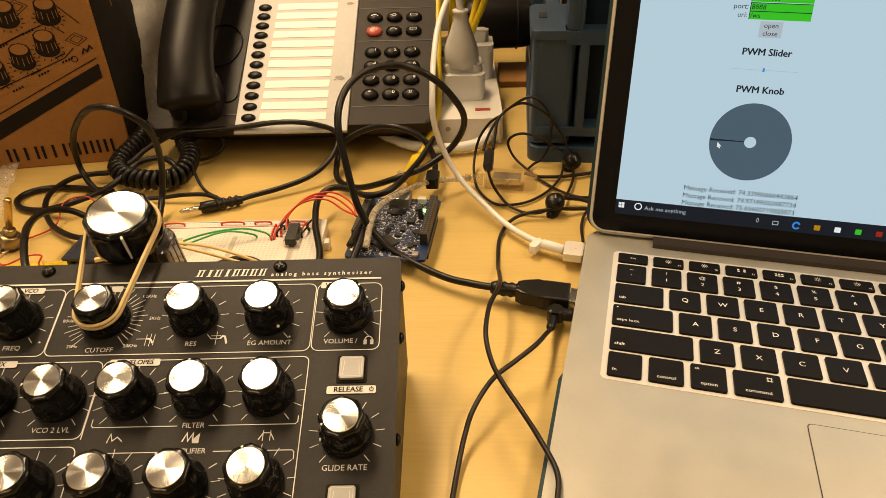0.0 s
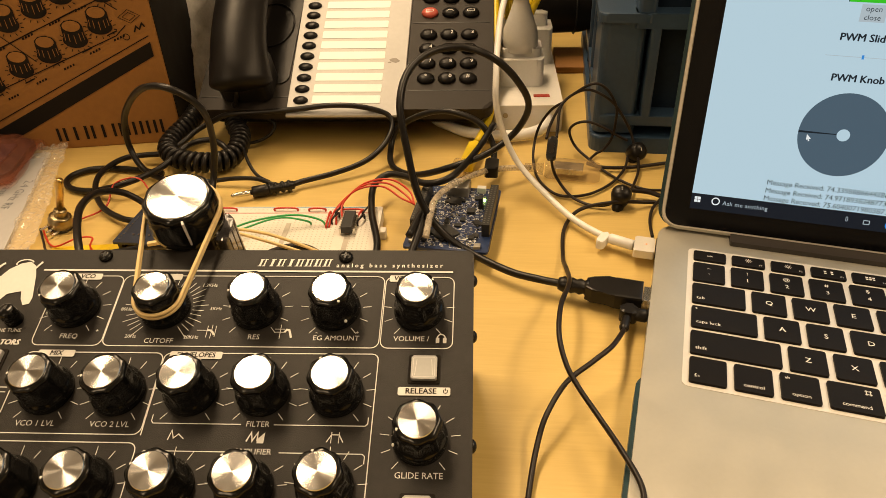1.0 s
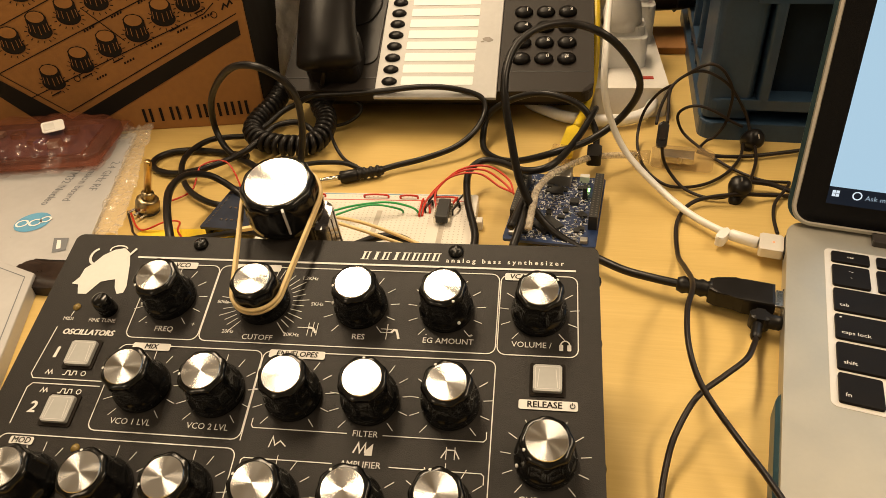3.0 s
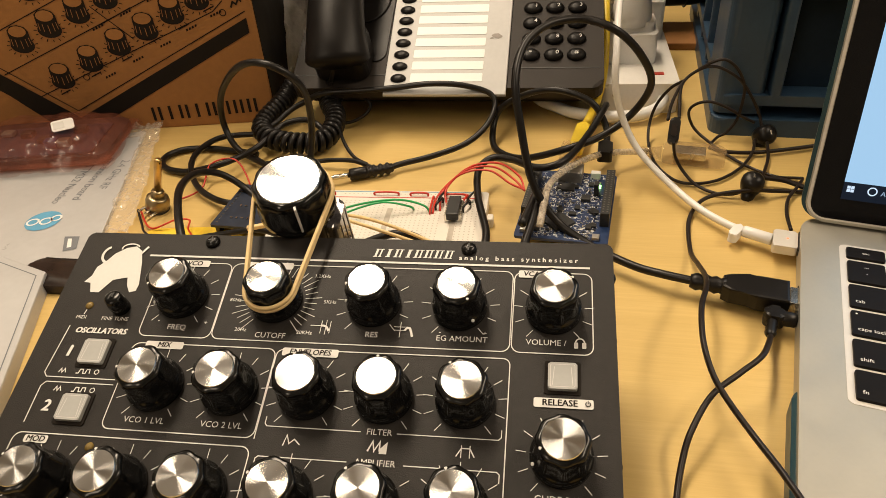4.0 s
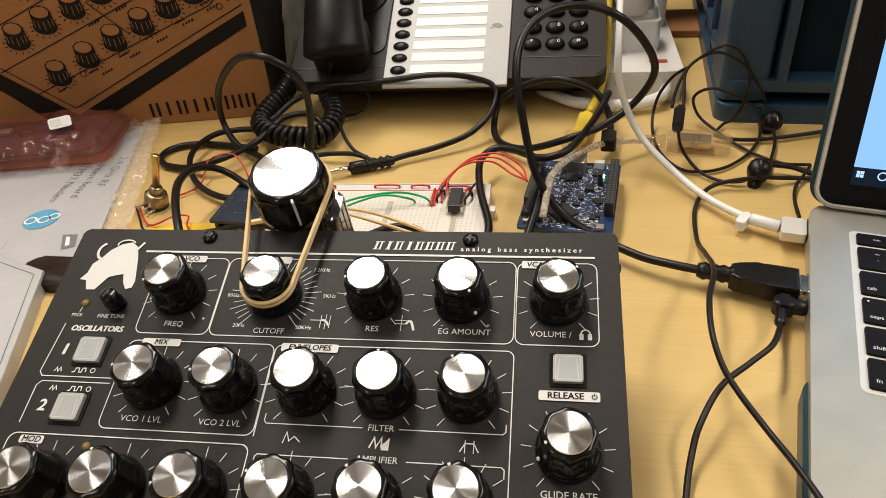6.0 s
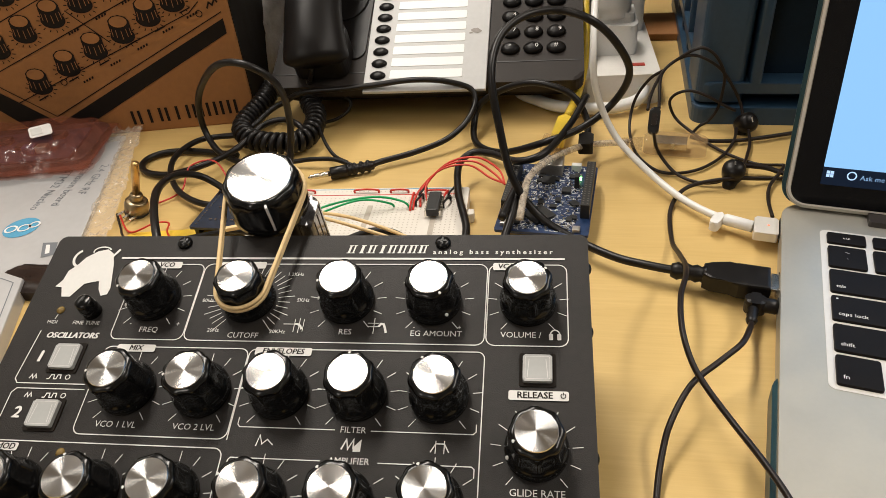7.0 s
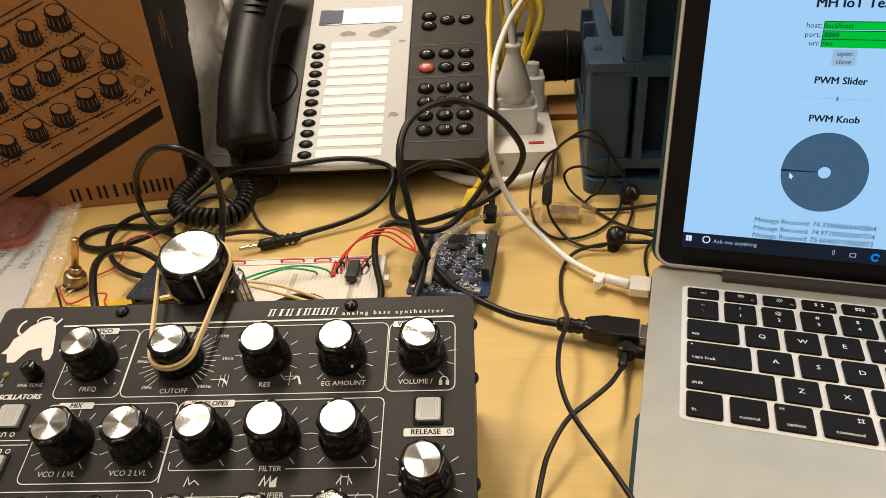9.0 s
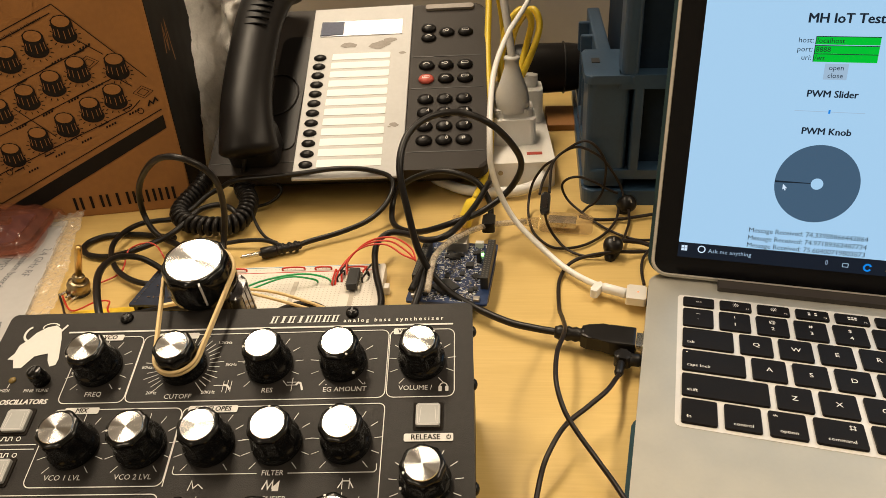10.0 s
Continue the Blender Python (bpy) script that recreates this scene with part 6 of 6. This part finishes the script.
# coiled handset cord
core = spline([(-0.3120, 0.2714, 0.0340), (-0.3196, 0.2771, 0.0220), (-0.3145, 0.2696, 0.0160), (-0.3071, 0.2628, 0.0130), (-0.3006, 0.2483, 0.0110), (-0.2985, 0.2319, 0.0100), (-0.3063, 0.2232, 0.0100), (-0.3214, 0.2203, 0.0100), (-0.3383, 0.2234, 0.0100), (-0.3507, 0.2332, 0.0110), (-0.3542, 0.2481, 0.0130), (-0.3524, 0.2607, 0.0160), (-0.3512, 0.2717, 0.0200), (-0.3483, 0.2777, 0.0260)], 42)
helix = []
turns = 40
upv = Vector((0, 0, 1))
for i, p in enumerate(core):
    t = i / (len(core) - 1)
    d = (core[min(i + 1, len(core) - 1)] - core[max(i - 1, 0)]).normalized()
    s = d.cross(upv)
    s = s.normalized() if s.length > 0.1 else Vector((1, 0, 0))
    u = s.cross(d)
    rr = 0.0056 * min(1, t / 0.12, (1 - t) / 0.02 + 0.2)
    helix.append(p + rr * (math.cos(turns * 2 * math.pi * t) * s + math.sin(turns * 2 * math.pi * t) * u))
cord = thing("handset_cord", Matrix(), "black coiled telephone handset cord", "cord")
part("coil", tube(helix, 0.0021, 7), RUBBER, cord, smooth=True)
part("straight_end", tube(spline([(-0.3085, 0.2721, 0.0480), (-0.3085, 0.2701, 0.042), (-0.312, 0.2714, 0.034)]), 0.0016, 6), RUBBER, cord, smooth=True)

# yellow network cables
net = cable("network_cable", [(-0.175, 0.52, 0.155), (-0.163, 0.480, 0.120), (-0.155, 0.440, 0.090), (-0.141, 0.385, 0.060), (-0.134, 0.356, 0.030), (-0.132, 0.327, 0.016), (-0.133, 0.300, 0.010)], 0.0030, YELLOW, "yellow network cable with a plug on the desk")
part("plug_boot", slab(0.0085, 0.034, 0.0080, 0.003, 0, 0, -0.0042, 0.002), YELLOW, net, m=pose(-0.1335, 0.283, 0.0075, 0, 0, 4))
part("clear_tip", slab(0.0115, 0.016, 0.0080, 0.001, 0, 0, -0.004, 0.0006), CLEAR_PLUG, net, m=pose(-0.1350, 0.262, 0.0075, 0, 0, 4))
cable("network_cable", [(-0.155, 0.500, 0.010), (-0.148, 0.457, 0.055), (-0.140, 0.445, 0.100), (-0.128, 0.450, 0.118), (-0.119, 0.453, 0.108), (-0.126, 0.462, 0.080), (-0.130, 0.445, 0.055), (-0.118, 0.446, 0.080), (-0.112, 0.455, 0.104), (-0.121, 0.462, 0.116), (-0.140, 0.480, 0.090), (-0.150, 0.500, 0.040), (-0.16, 0.53, 0.008)], 0.0030, YELLOW, "coiled yellow network cable behind the plug")
cable("network_cable", [(-0.30, 0.56, 0.170), (-0.24, 0.53, 0.150), (-0.19, 0.515, 0.146), (-0.165, 0.520, 0.120), (-0.160, 0.53, 0.05), (-0.17, 0.55, 0.005)], 0.0028, YELLOW, "yellow network cable running behind the phone")


# ---- packaging and papers ----
leaf = thing("leaflet", pose(-0.4420, 0.1300, 0.0, 0, 0, 31), "white printed leaflet in a clear sleeve, upside down on the desk", "leaflet")
part("card", slab(0.110, 0.165, 0.0020, 0.001, -0.0140, -0.004, 0.0012, 0.0003), SLEEVED, leaf)
words(leaf, "2.4 GHz RF", 0, 0, 0, 0.0058, GREYINK, m=pose(0.032, 0.014, 0.0034, 0, 0, -102), name="lettering")
words(leaf, "expansion board", 0, 0, 0, 0.0058, GREYINK, m=pose(0.020, 0.012, 0.0034, 0, 0, -102), name="lettering")
words(leaf, "for STM32 Nucleo", 0, 0, 0, 0.0058, GREYINK, m=pose(0.008, 0.014, 0.0034, 0, 0, -102), name="lettering")
part("round_mark", flat(ellipse(0.0040, -0.0367, 0.0108, 0.0108, 26), 0.0035), LEAFBLUE, leaf, "blue round mark", m=pose(0, 0, 0, 0, 0, -5))
lg = stroke(ellipse(-0.002, -0.0377, 0.0035, 0.0035, 10), 0.0012, 0.0036, closed=True)
stroke(ellipse(0.006, -0.0377, 0.0035, 0.0035, 10), 0.0012, 0.0036, bm=lg, closed=True)
stroke(ellipse(0.0115, -0.035, 0.003, 0.003, 10), 0.0012, 0.0036, bm=lg, closed=True)
part("round_mark_lines", lg, PAPER, leaf, m=pose(0, 0, 0, 0, 0, -5))
part("corner_logo", flat([(0.0195, -0.0590), (0.0285, -0.0610), (0.0300, -0.0740), (0.0225, -0.0750)], 0.0035), GREYINK, leaf, "plain dark corner mark")
part("corner_logo", flat([(0.0222, -0.0620), (0.0245, -0.0625), (0.0265, -0.0715), (0.0240, -0.0720)], 0.0036), PAPER, leaf)

wb = thing("white_box", pose(-0.3714, 0.0555, 0, 0, 0, 0), "white cardboard box lid beside the synthesizer", "box")
part("lid", prism([(0, 0), (-0.110, 0.010), (-0.115, -0.110), (0.040, -0.125), (0.066, -0.094)], 0.0, 0.008, 0.001), SLEEVED, wb)
part("edge_seam", stroke([(-0.002, -0.0045), (-0.106, 0.0050)], 0.0006, 0.0080, bm=stroke([(-0.002, -0.0045), (0.0625, -0.0940)], 0.0006, 0.0080)), GREYINK, wb, "fine seam along the lid edge")
dk = thing("dark_pouch", pose(-0.3640, 0.0600, 0, 0, 0, 12), "crumpled dark brown plastic pouch under the leaflet", "pouch")
pb = slab(0.050, 0.024, 0.006, 0.006, 0, 0, 0, 0.002)
bmesh.ops.subdivide_edges(pb, edges=pb.edges[:], cuts=3, use_grid_fill=True)
part("pouch", crumple(pb, 0.0010, 70, 3.0), SMOKE, dk, smooth=True)


def film_sheet(w, d, nx, ny, fn):
    bm = bmesh.new()
    bmesh.ops.create_grid(bm, x_segments=nx, y_segments=ny, size=0.5)
    for v in bm.verts:
        u, t = v.co.x, v.co.y
        v.co = Vector((u * w, t * d, fn(u, t)))
    return bm


def pillow(u, t):
    e = max(0, 1 - (2 * u) ** 4) * max(0, 1 - (2 * t) ** 4)
    return 0.004 + 0.017 * e ** 0.6


bag = thing("antistatic_bag", pose(-0.4950, 0.1700, 0.003, 0, 0, 24), "pink antistatic bag holding a circuit board, with a white sticker", "plastic bag")
sh = film_sheet(0.120, 0.075, 60, 36, pillow)
crumple(sh, 0.006, 32, 1.0)
crumple(sh, 0.0022, 130, 4.0)
part("film", sh, PINKBAG, bag, "pink translucent film", smooth=True)
part("inner_foam", slab(0.108, 0.062, 0.006, 0.010, 0.0, 0.003, 0.003, 0.002), BAG_DARK, bag, "dark foam under the board")
part("inner_board", slab(0.088, 0.046, 0.0016, 0.002, 0.0, -0.002, 0.0092), PCB_DARK, bag, "dark circuit board inside")
for ix, iy, ih, im in ((-0.040, -0.012, 0.005, LEAFBLUE), (0.014, -0.014, 0.006, PCB), (0.022, -0.013, 0.005, SOCKET), (-0.012, 0.006, 0.004, CHIP), (0.026, 0.008, 0.004, CHIP), (-0.028, 0.010, 0.003, SOCKET), (0.004, -0.004, 0.003, CHIP)):
    part("component", box(0.0085, 0.0065, ih, ix, iy, 0.0109, 0.0006), im, bag)
part("bottom_film", film_sheet(0.116, 0.072, 20, 12, lambda u, t: 0.006), PINKBAG, bag)
part("sticker", slab(0.0145, 0.0100, 0.0004, 0.002, 0, 0, 0), PAPER, bag, "white barcode sticker", m=pose(0.0235, -0.0090, 0.0245, 24, 0, 24))
part("sticker_bars", box(0.007, 0.0062, 0.0002, -0.0025, 0, 0.0005), GREY_PL, bag, m=pose(0.0235, -0.0090, 0.0245, 24, 0, 24))
bb2 = thing("bubble_sleeve", pose(-0.4680, 0.1360, 0, 0, 0, 32), "flat clear bubble wrap sleeve under the leaflet and bag", "bubble wrap")
sh = film_sheet(0.150, 0.170, 60, 66, lambda u, t: 0.0045 + 0.0022 * math.sin(u * 95) * math.sin(t * 110) + 0.006 * abs(u) ** 3)
crumple(sh, 0.0030, 60, 8.0)
for v in sh.verts:
    v.co.z = max(v.co.z, 0.0006)
    if abs(v.co.x) < 0.060 and v.co.y < 0.050:
        v.co.z = min(v.co.z, 0.0010)
part("film", sh, BUBBLE, bb2, smooth=True)
